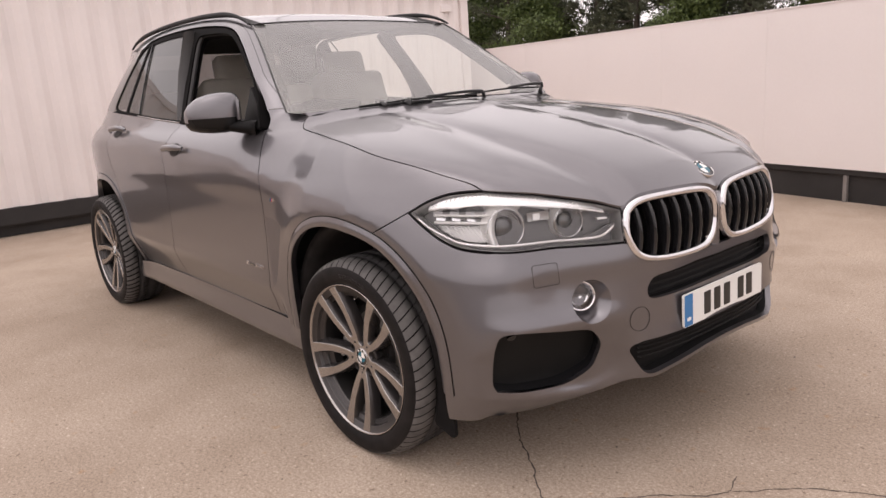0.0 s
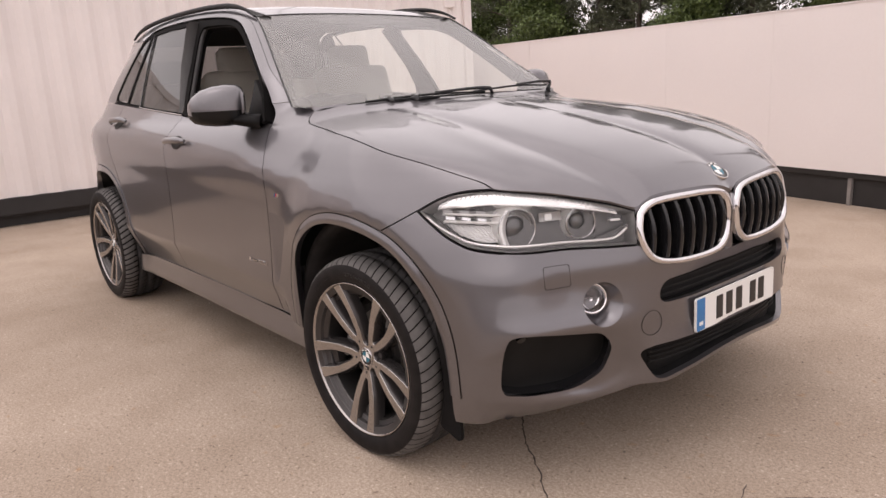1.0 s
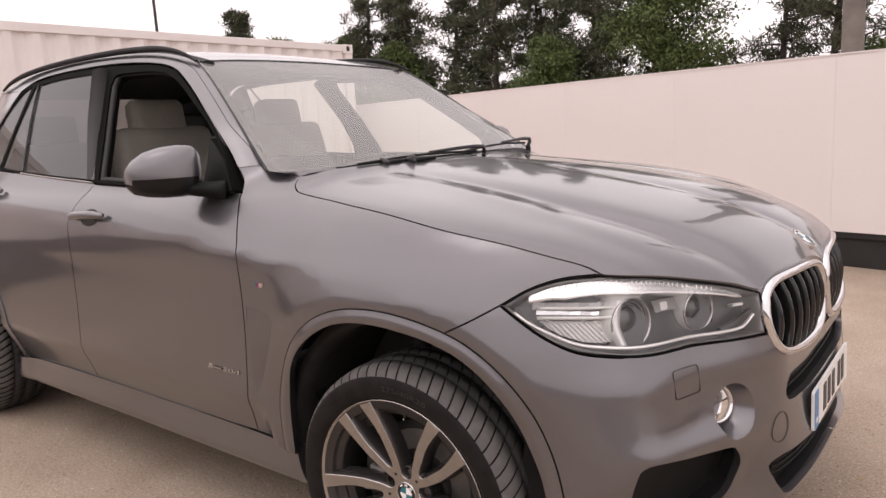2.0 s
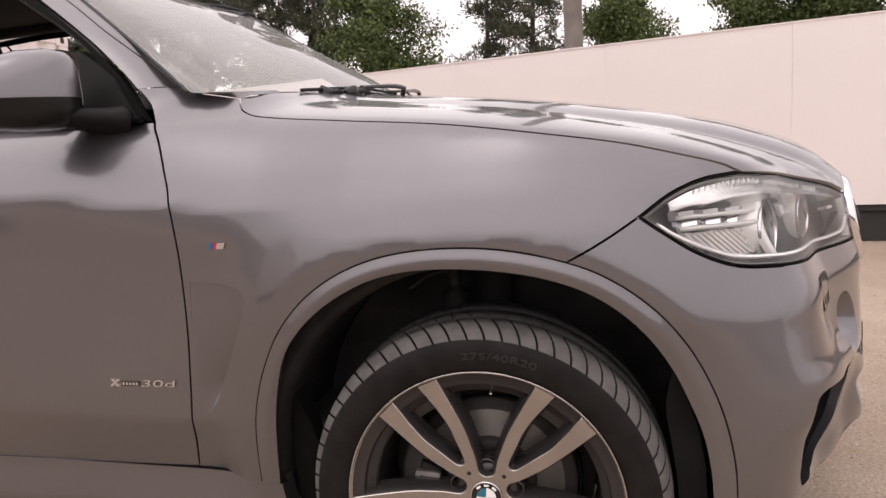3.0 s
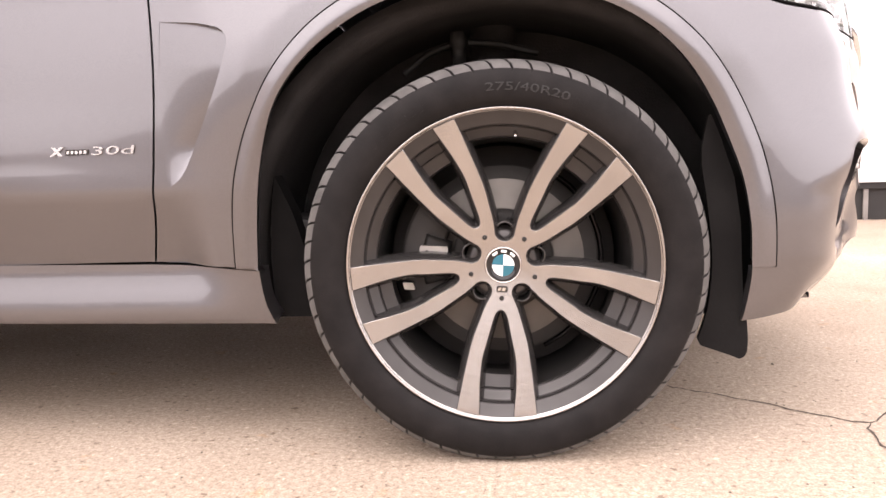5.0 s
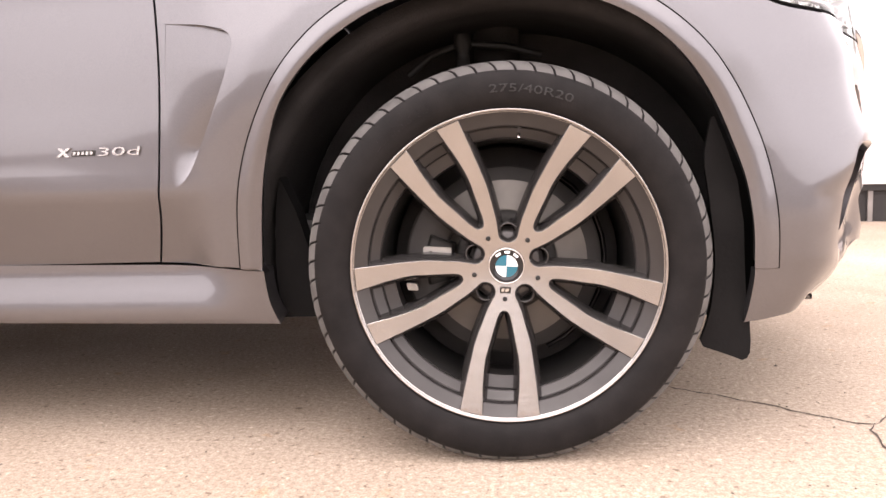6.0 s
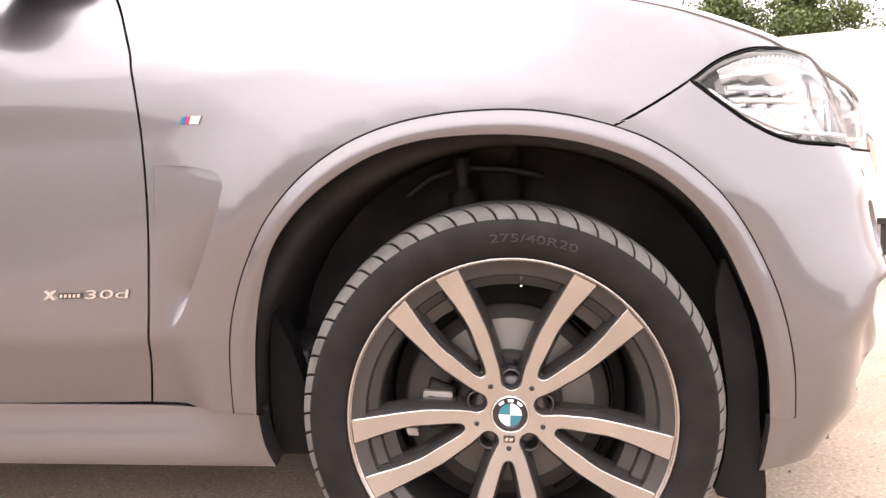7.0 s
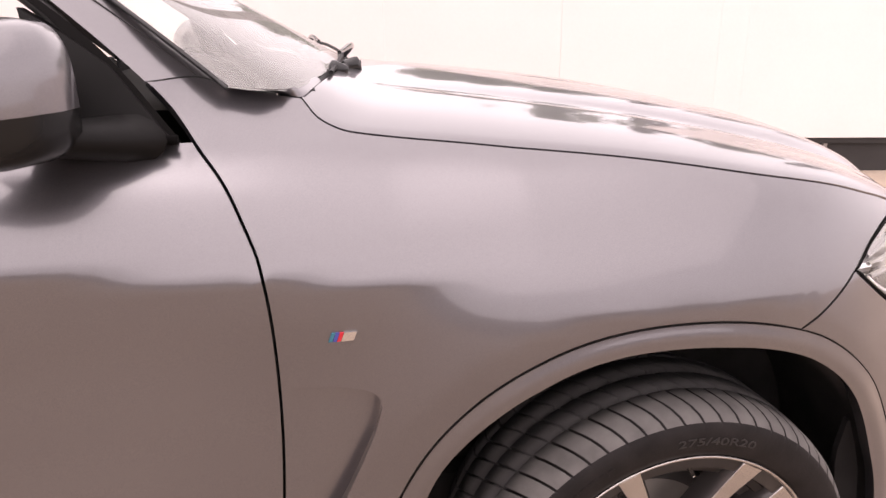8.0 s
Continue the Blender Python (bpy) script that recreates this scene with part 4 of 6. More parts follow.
def front_bumper():
    outline = loop(WING_BUMP, LAMP_LOW, [(1.042, .783), (1.049, .782)], [(1.049, .782), (1.078, .737), (1.134, .713), (1.275, .697), (1.436, .698), (SMAX, .697)],
                   [(SMAX, .697), (SMAX, .667)], SLOT_C[:4], SLOT_C[3:9], SLOT_C[8:], [(SMAX, .591), (SMAX, .464)], LOWER_C[:4], LOWER_C[3:10], LOWER_C[9:], [(SMAX, .380), (SMAX, .366)],
                   [(SMAX, .366), (1.393, .362), (1.252, .345), (1.150, .331), (1.107, .334), (1.056, .336), (1.0, .322), (.95, .311), (.90, .299), (.85, .284), (.80, .270), (.75, .259), (.70, .249), (.636, .241), (.558, .240), (.499, .240), (.430, .238)],
                   [(.430, .238), (.435, .343)], [(.435, .343), (.474, .342)], ARCH_OUT[::-1][:9])
    # a fine gap along the moulding and the wing
    outline = np.where((outline[:, :1] < .60), shrink(outline, .0022), outline)
    fog = np.array([(FOG_C[0] + FOG_R * math.cos(a), FOG_C[1] + FOG_R * math.sin(a)) for a in np.linspace(0, 2 * math.pi, 48, endpoint=False)])
    intake = loop(*INTAKE)
    fn = raised(bumper_skin)
    V, F, N = skin([outline, intake, fog], fn, 0.011, 0.02, (0.7, -0.7, 0))
    both("front_bumper", V, F, PAINT, car, "", N)
    # fog lamp cone and lamp
    c0 = np.array(FOG_C)
    cone = []
    for k, (f, d) in enumerate(((1, 0.0), (.97, .006), (.80, .028), (.62, .045), (.60, .05), (.10, .051))):
        sh = np.array([-.020, .012]) * min(1.0, k / 3)
        q = c0 + (fog - c0) * f + sh
        cone.append(fn(q[:, 0], q[:, 1]) - body_n(q[:, 0], q[:, 1]) * d)
    V, F = grid(cone, close_v=True)
    both("fog_lamp_recess", V, F, PAINT, car, "round painted recess of the fog lamp")
    lamp_c = c0 + np.array([-.024, .016])
    pc, pn = fn(*lamp_c) - body_n(*lamp_c) * .027, body_n(*lamp_c)
    e1 = np.cross([0, 0, 1.0], pn)
    e1 /= np.linalg.norm(e1)
    e2 = np.cross(pn, e1)
    for sgn in (1, -1):
        def tr(a, b, d):
            p = pc + e1 * a + e2 * b - pn * d
            return (p[0], p[1] * sgn, p[2])
        fl = new("fog_lamp")
        fl.parent = car
        fl["label"] = "round clear fog lamp with a chrome bezel"
        circ = [(math.cos(a), math.sin(a)) for a in np.linspace(0, 2 * math.pi, 40, endpoint=False)]
        ring = [[tr(x * r, y * r, d) for x, y in circ] for r, d in ((.049, .03), (.049, .004), (.047, .0005), (.0435, .0005), (.0405, .006), (.034, .02))]
        V, F = grid(ring, close_v=True)
        raw("bezel", V, F, CHROME, fl, "chrome bezel")
        dish = [[tr(x * r, y * r, d) for x, y in circ] for r, d in ((.040, .008), (.035, .018), (.022, .026), (.002, .03))]
        V, F = grid(dish, close_v=True)
        raw("reflector", V, F, [REFLECTOR, HOUSING], fl, mats=[1 if f[0] % 40 < 20 else 0 for f in F])
        V, F = boxy((.062, .004, .003), (0, 0, 0), .001)
        raw("divider", [tr(v[0], v[2], .012 + v[1]) for v in V], F, HOUSING, fl, smooth=False)
        glass = [[tr(x * r, y * r, .004 - .006 * (1 - (r / .0405) ** 2)) for x, y in circ] for r in (.0405, .031, .019, .007, .0008)]
        V, F = grid(glass, close_v=True)
        o = raw("lens", V, F, LENS, fl, "clear lens")
        o.visible_shadow = False
    # black insert of the side intake
    inset = lambda d: (lambda s, z: body(s, z) + body_n(s, z) * np.asarray(bumper_skin(s, z))[..., None] - body_n(s, z) * d)
    ctr = intake.mean(0)
    rows = [inset(d)((ctr + (intake - ctr) * f)[:, 0], (ctr + (intake - ctr) * f)[:, 1]) for f, d in ((1.0, .016), (.99, .04), (.97, .062))]
    V, F = grid(rows, close_v=True)
    both("intake_frame", V, F, GLOSS, car, "black frame of the side air intake")
    sm_ = ctr + (intake - ctr) * .975
    V, F, N = skin([sm_], inset(.060), 0.03, 0, (.7, -.7, 0))
    both("intake_mesh", V, F, BLACK, car, "black plastic insert of the side air intake", N)
    V, F = slab(rounded(.03, .03, .0149), lambda a, b, d: inset(d)(np.array(.672 + a), np.array(.515 + b)), .050, .065)
    both("parking_sensor", V, F, GLOSS, car, "round black parking sensor", smooth=False)
    # upper slot and lower intake: dark meshes set back
    for nm, C, dp in (("upper_intake_mesh", SLOT_C, .045), ("lower_intake_mesh", LOWER_C, .05)):
        lp = loop(C[:4], C[3:9] if nm[0] == "u" else C[3:10], C[8:] if nm[0] == "u" else C[9:], [C[-1], C[0]])
        V, F, N = skin([lp], inset(dp), 0.02, 0, (1, 0, 0))
        both(nm, V, F, BLACK, car, "black mesh behind the front opening", N)
        curve = spline(C[:4] + C[4:], .012)
        wall = [inset(d)(curve[:, 0], curve[:, 1]) for d in (.018, dp + .004)]
        V, F = grid(wall)
        both("intake_wall", V, F, BLACK, car, "")
        z0, z1 = (.597, .660) if nm[0] == "u" else (.385, .456)
        for k in range(3 if nm[0] == "u" else 4):
            zz = z0 + (z1 - z0) * (k + .5) / (3 if nm[0] == "u" else 4)
            ss = np.linspace(1.135 if nm[0] == "u" else 1.09, SMAX, 24)
            p = inset(dp - .014)(ss, np.full(24, zz))
            path = np.vstack([p, (p * (1, -1, 1))[::-1][1:]])
            V, F = tube(path, .0035, 6)
            raw("intake_slat", V, F, BLACK, car)
    # washer flap and towing cover: fine joints
    for c, w, h, r, sh in (((.768, .716), .086, .066, .008, -.10), ((1.083, .537), .078, .078, .0389, 0)):
        o = rounded(w, h, r, 8)
        lp = np.stack([c[0] + o[:, 0] + sh * o[:, 1], c[1] + o[:, 1]], 1)
        P = raised(lambda s, z: bumper_skin(s, z) + .0014)(lp[:, 0], lp[:, 1])
        V, F = tube(P, .0009, 5, closed=True)
        both("cover_joint", V, F, BASEBLACK, car, "thin joint of a bumper cover")
    # chin under the bumper
    ss = np.concatenate([np.linspace(.44, 1.0, 18), np.linspace(1.05, SMAX, 10)])
    zz = .005 + np.interp(ss, [.430, .499, .558, .636, .70, .75, .80, .85, .90, .95, 1.0, 1.056, 1.107, 1.150, 1.252, 1.393, SMAX], [.238, .240, .240, .241, .249, .259, .270, .284, .299, .311, .322, .336, .334, .331, .345, .362, .366])
    e = fn(ss, zz)
    V, F = grid([e, e * (1, .9, 1) + (-.12, 0, .0), np.stack([e[:, 0] * 0 + .25, e[:, 1] * .8, e[:, 2] * 0 + .2], 1)])
    both("under_tray", V, F, BLACK, car, "black tray under the bumper")


def bonnet():
    bs = spline(BONNET_S, .01)
    side = body(bs[:, 0], bs[:, 1])
    fr = spline([(.565, .976), (.703, .963), (.808, .948), (.959, .922), (1.047, .897), (1.068, .908), (1.126, .926), (1.265, .928), (1.41, .922), (1.478, .911), (SMAX, .893)], .01)
    front = body(fr[:, 0], fr[:, 1]) + np.array([.006, 0, 0])
    back = [side[0], (-.534, -.60, 1.215), (-.480, -.3, 1.221), (-.458, 0, 1.223)]
    mid = [(-.458, 0, 1.223), (-.2, 0, 1.195), (.1, 0, 1.152), (.35, 0, 1.105), (.55, 0, 1.057), (.68, 0, 1.010), (.75, 0, .976), (.79, 0, .944), tuple(front[-1])]
    nu, nv = 90, 60
    P = coons(side, mid, back, front, nu, nv)
    u, v = np.linspace(0, 1, nu)[:, None], np.linspace(0, 1, nv)[None, :]
    # a shoulder beside the edge, two folds that run to the grille, and a soft middle
    crown = .013 * (np.sin(math.pi * np.clip(v, 0, 1) ** .55)) * np.sin(math.pi * np.clip(u, 0, 1) ** .9) ** .7
    w = .40 - .10 * u
    fold = .0022 * np.exp(-((v - w) / .05) ** 2) * np.where(v < w, 1.0, np.exp(-((v - w) / .12) ** 2)) * np.sin(math.pi * u) ** .6
    P[:, :, 2] += crown + fold
    V, F = grid(P)
    # rim turned down along the border
    ring = [(i, 0) for i in range(nu)] + [(nu - 1, j) for j in range(1, nv)]
    k = len(V)
    for i, j in ring:
        V += [tuple(P[i, j]), tuple(P[i, j] + (-.004, .006, -.016))]
    F = [f[::-1] for f in F]
    F += [(k + 2 * i, k + 2 * i + 1, k + 2 * i + 3, k + 2 * i + 2) for i in range(len(ring) - 1)]
    V2 = [(x, -y, z) for x, y, z in V]
    # both halves are one pressing
    n = len(V)
    allV, allF = V + V2, F + [tuple(n + i for i in reversed(f)) for f in F]
    bm = bmesh.new()
    vs = [bm.verts.new(p) for p in allV]
    for f in allF:
        try:
            bm.faces.new([vs[i] for i in f])
        except ValueError:
            pass
    centre = [q for q in bm.verts if abs(q.co.y) < 1e-5]
    bmesh.ops.remove_doubles(bm, verts=centre, dist=1e-4)
    bmesh.ops.recalc_face_normals(bm, faces=bm.faces[:])
    if sum(f.normal.z for f in bm.faces) < 0:
        bmesh.ops.reverse_faces(bm, faces=bm.faces[:])
    part("bonnet", bm, PAINT, car, "", True)
    # roundel on the nose
    roundel(car, Vector((.781, 0, .953)), Vector((.60, 0, .80)), .041)


def roundel(parent, c, n, r):
    """A round badge: dark ring, blue and white quarters."""
    n = n.normalized()
    e1 = Vector((0, 0, 1)).cross(n).normalized()
    e2 = n.cross(e1)
    q = new("roundel")
    q.parent = parent
    q["label"] = "round badge with blue and white quarters"

    def at(a, rr, d):
        return (c + e1 * (rr * math.cos(a)) + e2 * (rr * math.sin(a)) + n * d)[:]
    A = np.linspace(0, 2 * math.pi, 48, endpoint=False)
    V, F = grid([[at(a, rr, d) for a in A] for rr, d in ((r, -.006), (r, .002), (r * .97, .0045), (r * .92, .004), (r * .91, .003))], close_v=True)
    raw("edge_ring", V, F, SILVER, q)
    V, F = grid([[at(a, rr, d) for a in A] for rr, d in ((r * .92, .0032), (r * .62, .0040), (r * .60, .003))], close_v=True)
    raw("dark_ring", V, F, GLOSS, q)
    for k in range(4):
        B = np.linspace(k * math.pi / 2, (k + 1) * math.pi / 2, 10)
        V = [at(0, 0, .0046)] + [at(b, r * .60, .0036) for b in B]
        raw("quarter", V, [(0, i, i + 1) for i in range(1, 10)], BADGEBLUE if k % 2 else PLATE, q, "blue quarter" if k % 2 else "white quarter", smooth=False)
    # light marks on the dark ring
    for a0 in (128, 90, 52):
        B = np.radians(np.linspace(a0 - 11, a0 + 11, 5))
        V = [at(b, r * .70, .0046) for b in B] + [at(b, r * .84, .0044) for b in B]
        raw("ring_mark", V, [(i, i + 1, 6 + i, 5 + i) for i in range(4)], PLATE, q, smooth=False)
    return q


def kidneys():
    base = loop(KIDNEY + [KIDNEY[0]], step=.014)
    c = base.mean(0)
    f0 = lambda d: (lambda s, z: body(s, z) + body_n(s, z) * d)
    for sgn in (1, -1):
        k = new("kidney_grille")
        k.parent = car
        k["label"] = "chrome-framed grille with upright black bars"
        fl = lambda P: (np.asarray(P) * (1, sgn, 1))
        rows = []
        for f, d in ((1.005, -.02), (1.0, .002), (.985, .010), (.955, .014), (.920, .012), (.892, .003), (.886, -.02)):
            q = c + (base - c) * np.array([f if f < 1 else 1 + (f - 1), 1 - (1 - f) * 1.9])
            rows.append(fl(f0(d)(q[:, 0], q[:, 1])))
        V, F = grid(rows, close_v=True)
        raw("frame", V, F if sgn < 0 else [g[::-1] for g in F], CHROME, k, "broad chrome frame")
        inner = c + (base - c) * np.array([.89, .79])
        V, F, N = skin([inner], f0(-.055), .03, 0, (1, 0, 0))
        raw("backing", fl(V), F if sgn > 0 else [g[::-1] for g in F], LINER, k)
        n = 7
        for i in range(n):
            s = inner[:, 0].min() + (inner[:, 0].max() - inner[:, 0].min()) * (i + .55) / n
            zs = []
            for (a0, b0), (a1, b1) in zip(inner, np.roll(inner, -1, 0)):
                if (a0 - s) * (a1 - s) < 0:
                    zs.append(b0 + (b1 - b0) * (s - a0) / (a1 - a0))
            if len(zs) < 2:
                continue
            z = np.linspace(min(zs) - .006, max(zs) + .006, 14)
            bow = np.sin(np.linspace(0, math.pi, 14)) * .014
            sec = []
            for w, d in ((-.0065, -.05), (-.0060, -.006), (-.003, .001), (.003, .001), (.0060, -.006), (.0065, -.05)):
                p = body(np.full(14, s + w), z) + body_n(np.full(14, s + w), z) * (d + bow)[:, None]
                sec.append(fl(p))
            V, F = grid(sec, close_u=True)
            raw("bar", V, F, GLOSS, k)


def grille_bridge():
    z = np.linspace(.690, .893, 14)
    P = [[tuple(body(np.array(SMAX), np.array(q)) + np.array([-.002 - 14 * y * y, y, 0])) for y in (-.026, -.014, 0, .014, .026)] for q in z]
    V, F = grid(P)
    raw("grille_bridge", V, F, PAINT, car, "painted strip between the grilles")


def headlamps():
    out = loop(LAMP_UP, LAMP_TOP, [(1.049, .890), (1.047, .800), (1.042, .783)], LAMP_LOW[::-1])
    c = out.mean(0)
    at = lambda d: (lambda s, z: body(s, z) - body_n(s, z) * d)
    for sgn in (1, -1):
        h = new("headlamp")
        h.parent = car
        h["label"] = "clear headlamp with two round projectors and a white light bar"
        fl = lambda P: (np.asarray(P, float) * (1, sgn, 1))
        turn = lambda F: F if sgn > 0 else [tuple(g)[::-1] for g in F]
        lens = shrink(out, .0055)
        V, F, N = skin([lens], at(-.001), .02, .012, (.7, -.7, 0))
        o = raw("lens", fl(V), turn(F), LENS, h, "clear plastic cover", fl(N))
        o.visible_shadow = False
        inner = shrink(out, .009)
        rows = [fl(at(d)((c + (inner - c) * f)[:, 0], (c + (inner - c) * f)[:, 1])) for f, d in ((1.03, .004), (1.0, .006), (.99, .03), (.965, .054))]
        V, F = grid(rows, close_v=True)
        raw("bowl", V, F, SMOKED, h, "grey inner housing")
        V, F, N = skin([c + (inner - c) * .97], at(.052), .03, 0, (.7, -.7, 0))
        raw("floor_panel", fl(V), turn(F), HOUSING, h, "", fl(N))
        # black gasket round the cover
        P = fl(at(.0005)(shrink(out, .003)[:, 0], shrink(out, .003)[:, 1]))
        V, F = tube(P, .0019, 8, closed=True)
        raw("gasket", V, F, WINDOWTRIM, h, "black gasket")
        # bright bar along the brow, its face turned up to the sky
        top = spline([(.385, .935), (.45, .955), (.565, .965), (.700, .953), (.808, .937), (.910, .917), (.989, .896)], .015)
        drop = np.interp(np.linspace(0, 1, len(top)), [0, .15, .45, .7, 1], [.012, .029, .024, .020, .008])
        low = top - np.stack([np.zeros(len(top)), drop], 1)
        rows = [fl(at(.011)(top[:, 0], top[:, 1])), fl(at(.009)(*(top * .5 + low * .5).T)), fl(at(.007)(low[:, 0], low[:, 1])), fl(at(.008)(low[:, 0], low[:, 1] - .004)), fl(at(.05)(low[:, 0], low[:, 1] - .006))]
        V, F = grid(rows)
        raw("light_bar", V, F, BROW, h, "white light guide along the brow", smooth=False)
        for i in range(30):
            f = .10 + .76 * i / 29
            k = int(f * (len(top) - 1))
            p = top[k] - (0, .004)
            w = .0016
            V, F = slab([(-w, -.005), (w, -.004), (w + .004, .004), (-w + .004, .004)], lambda a, b, d: tuple(fl(at(d)(np.array(p[0] + a), np.array(p[1] + b)))), .007, .016)
            raw("brow_rib", V, F, DRUM, h, smooth=False)
        # chrome strip along the lower edge
        strip = spline([(.352, .897), (.390, .872), (.445, .846), (.503, .826), (.587, .818), (.690, .814), (.799, .812), (.914, .811), (.972, .816), (1.013, .841)], .012)
        V, F = tube(fl(at(.003)(strip[:, 0], strip[:, 1])), .0043, 8)
        raw("chrome_strip", V, F, LEDBAR, h, "thin bright strip along the lower edge")
        # projectors with rings
        for (s0, z0), R in (((.655, .870), .058), ((.872, .867), .047)):
            pc, pn = at(.040)(np.array(s0), np.array(z0)), body_n(np.array(s0), np.array(z0))
            pn = pn * .25 + np.array([.86, -.33, .0])
            pn = pn / np.linalg.norm(pn)
            e1 = np.cross([0, 0, 1.0], pn)
            e1 /= np.linalg.norm(e1)
            e2 = np.cross(pn, e1)
            A = np.linspace(0, 2 * math.pi, 44, endpoint=False)
            rng = lambda r, d: [fl(pc + e1 * r * math.cos(a) + e2 * r * math.sin(a) - pn * d) for a in A]
            V, F = grid([rng(R * 1.28, .085), rng(R * 1.24, .045), rng(R * 1.20, .016), rng(R * 1.05, .002)], close_v=True)
            raw("drum", V, F, DRUM, h, "satin silver drum of the projector")
            V, F = grid([rng(R * 1.05, .004), rng(R * 1.05, -.003), rng(R * 1.02, -.005), rng(R * .98, -.003), rng(R * .97, .003), rng(R * .95, .012)], close_v=True)
            raw("ring", V, F, REFLECTOR, h, "bright ring round the projector")
            V, F = grid([rng(R * .97, .008), rng(R * .80, .016), rng(R * .62, .024)], close_v=True)
            raw("shroud", V, F, HOUSING, h, "grey stepped shroud")
            for q, d in ((.88, .010), (.77, .016), (.67, .021)):
                V, F = tube(rng(R * q, d), .0013, 6, closed=True)
                raw("shroud_ring", V, F, REFLECTOR, h)
            V, F = grid([rng(R * .66, .022), rng(R * .60, .015), rng(R * .42, .009), rng(R * .20, .006), rng(R * .01, .005)], close_v=True)
            raw("projector_lens", V, F, PROJECTOR, h, "dark glass projector lens")
        # indicator chamber at the rear: stepped facets, two silvery tubes, and a fluted field below
        for k, (z0, z1, m) in enumerate(((.921, .904, SMOKED), (.904, .893, REFLECTOR), (.893, .884, SMOKED))):
            s0 = .392 + .010 * k
            P = [[at(.030 + .010 * (q % 2) + .006 * k)(np.array(s0 + (.596 - s0) * q / 7), np.array(z0 * (1 - v) + z1 * v)) for v in (0, .5, 1)] for q in range(8)]
            V, F = grid(P)
            raw("indicator_facets", fl(V), turn(F), m, h, "faceted indicator reflector", smooth=False)
        ridged = lambda s, z: at(.036)(s, z) + body_n(s, z) * (.0024 * np.sin((z + .9 * s) * 520))[..., None]
        V, F, N = skin([loop([(.405, .880), (.50, .878), (.588, .880)], [(.588, .880), (.586, .832)], [(.586, .832), (.520, .832), (.450, .850)], [(.450, .850), (.405, .880)])], ridged, .0026, .02, (.7, -.7, 0))
        raw("fluted_reflector", fl(V), turn(F), FLUTED, h, "finely fluted reflector", fl(N))
        for za, rt in ((.907, .0040), (.885, .0050)):
            P = at(.020)(np.linspace(.405, .604, 12), np.full(12, za))
            V, F = tube(fl(P), rt, 8)
            raw("light_tube", V, F, DRUM, h, "silvery tube behind the cover")
        # broad silver surround ahead of the indicator, curved round the first projector
        P = [[at(.026 - .012 * math.sin(math.pi * u))(np.array(.598 + .030 * u + .016 * math.cos(math.pi * (v - .5)) * -1), np.array(.822 + .098 * v)) for u in np.linspace(0, 1, 7)] for v in np.linspace(0, 1, 14)]
        V, F = grid(P)
        raw("projector_surround", fl(V), turn(F), DRUM, h, "satin silver surround of the projector")
        P = [[at(.034 + .010 * v)(np.array(.735 + .075 * u), np.array(.880 + .030 * v)) for v in np.linspace(0, 1, 4)] for u in np.linspace(0, 1, 6)]
        V, F = grid(P)
        raw("middle_field", fl(V), turn(F), SMOKED, h)
        V, F = slab(rounded(.024, .020, .004), lambda a, b, d: tuple(fl(at(d)(np.array(.766 + a), np.array(.893 + b)))), .034, .06)
        raw("small_reflector", V, F, DRUM, h, smooth=False)
        V, F = slab(rounded(.034, .007, .002), lambda a, b, d: tuple(fl(at(d)(np.array(.985 + a), np.array(.868 + b)))), .020, .04)
        raw("lamp_mark", V, F, DRUM, h, smooth=False)
        V, F = slab([(.914, .805), (.975, .813), (1.023, .842), (1.023, .852), (.960, .830), (.913, .819)], lambda a, b, d: tuple(fl(at(d)(np.array(a), np.array(b)))), .016, .03)
        raw("corner_trim", V, F, HOUSING, h, smooth=False)


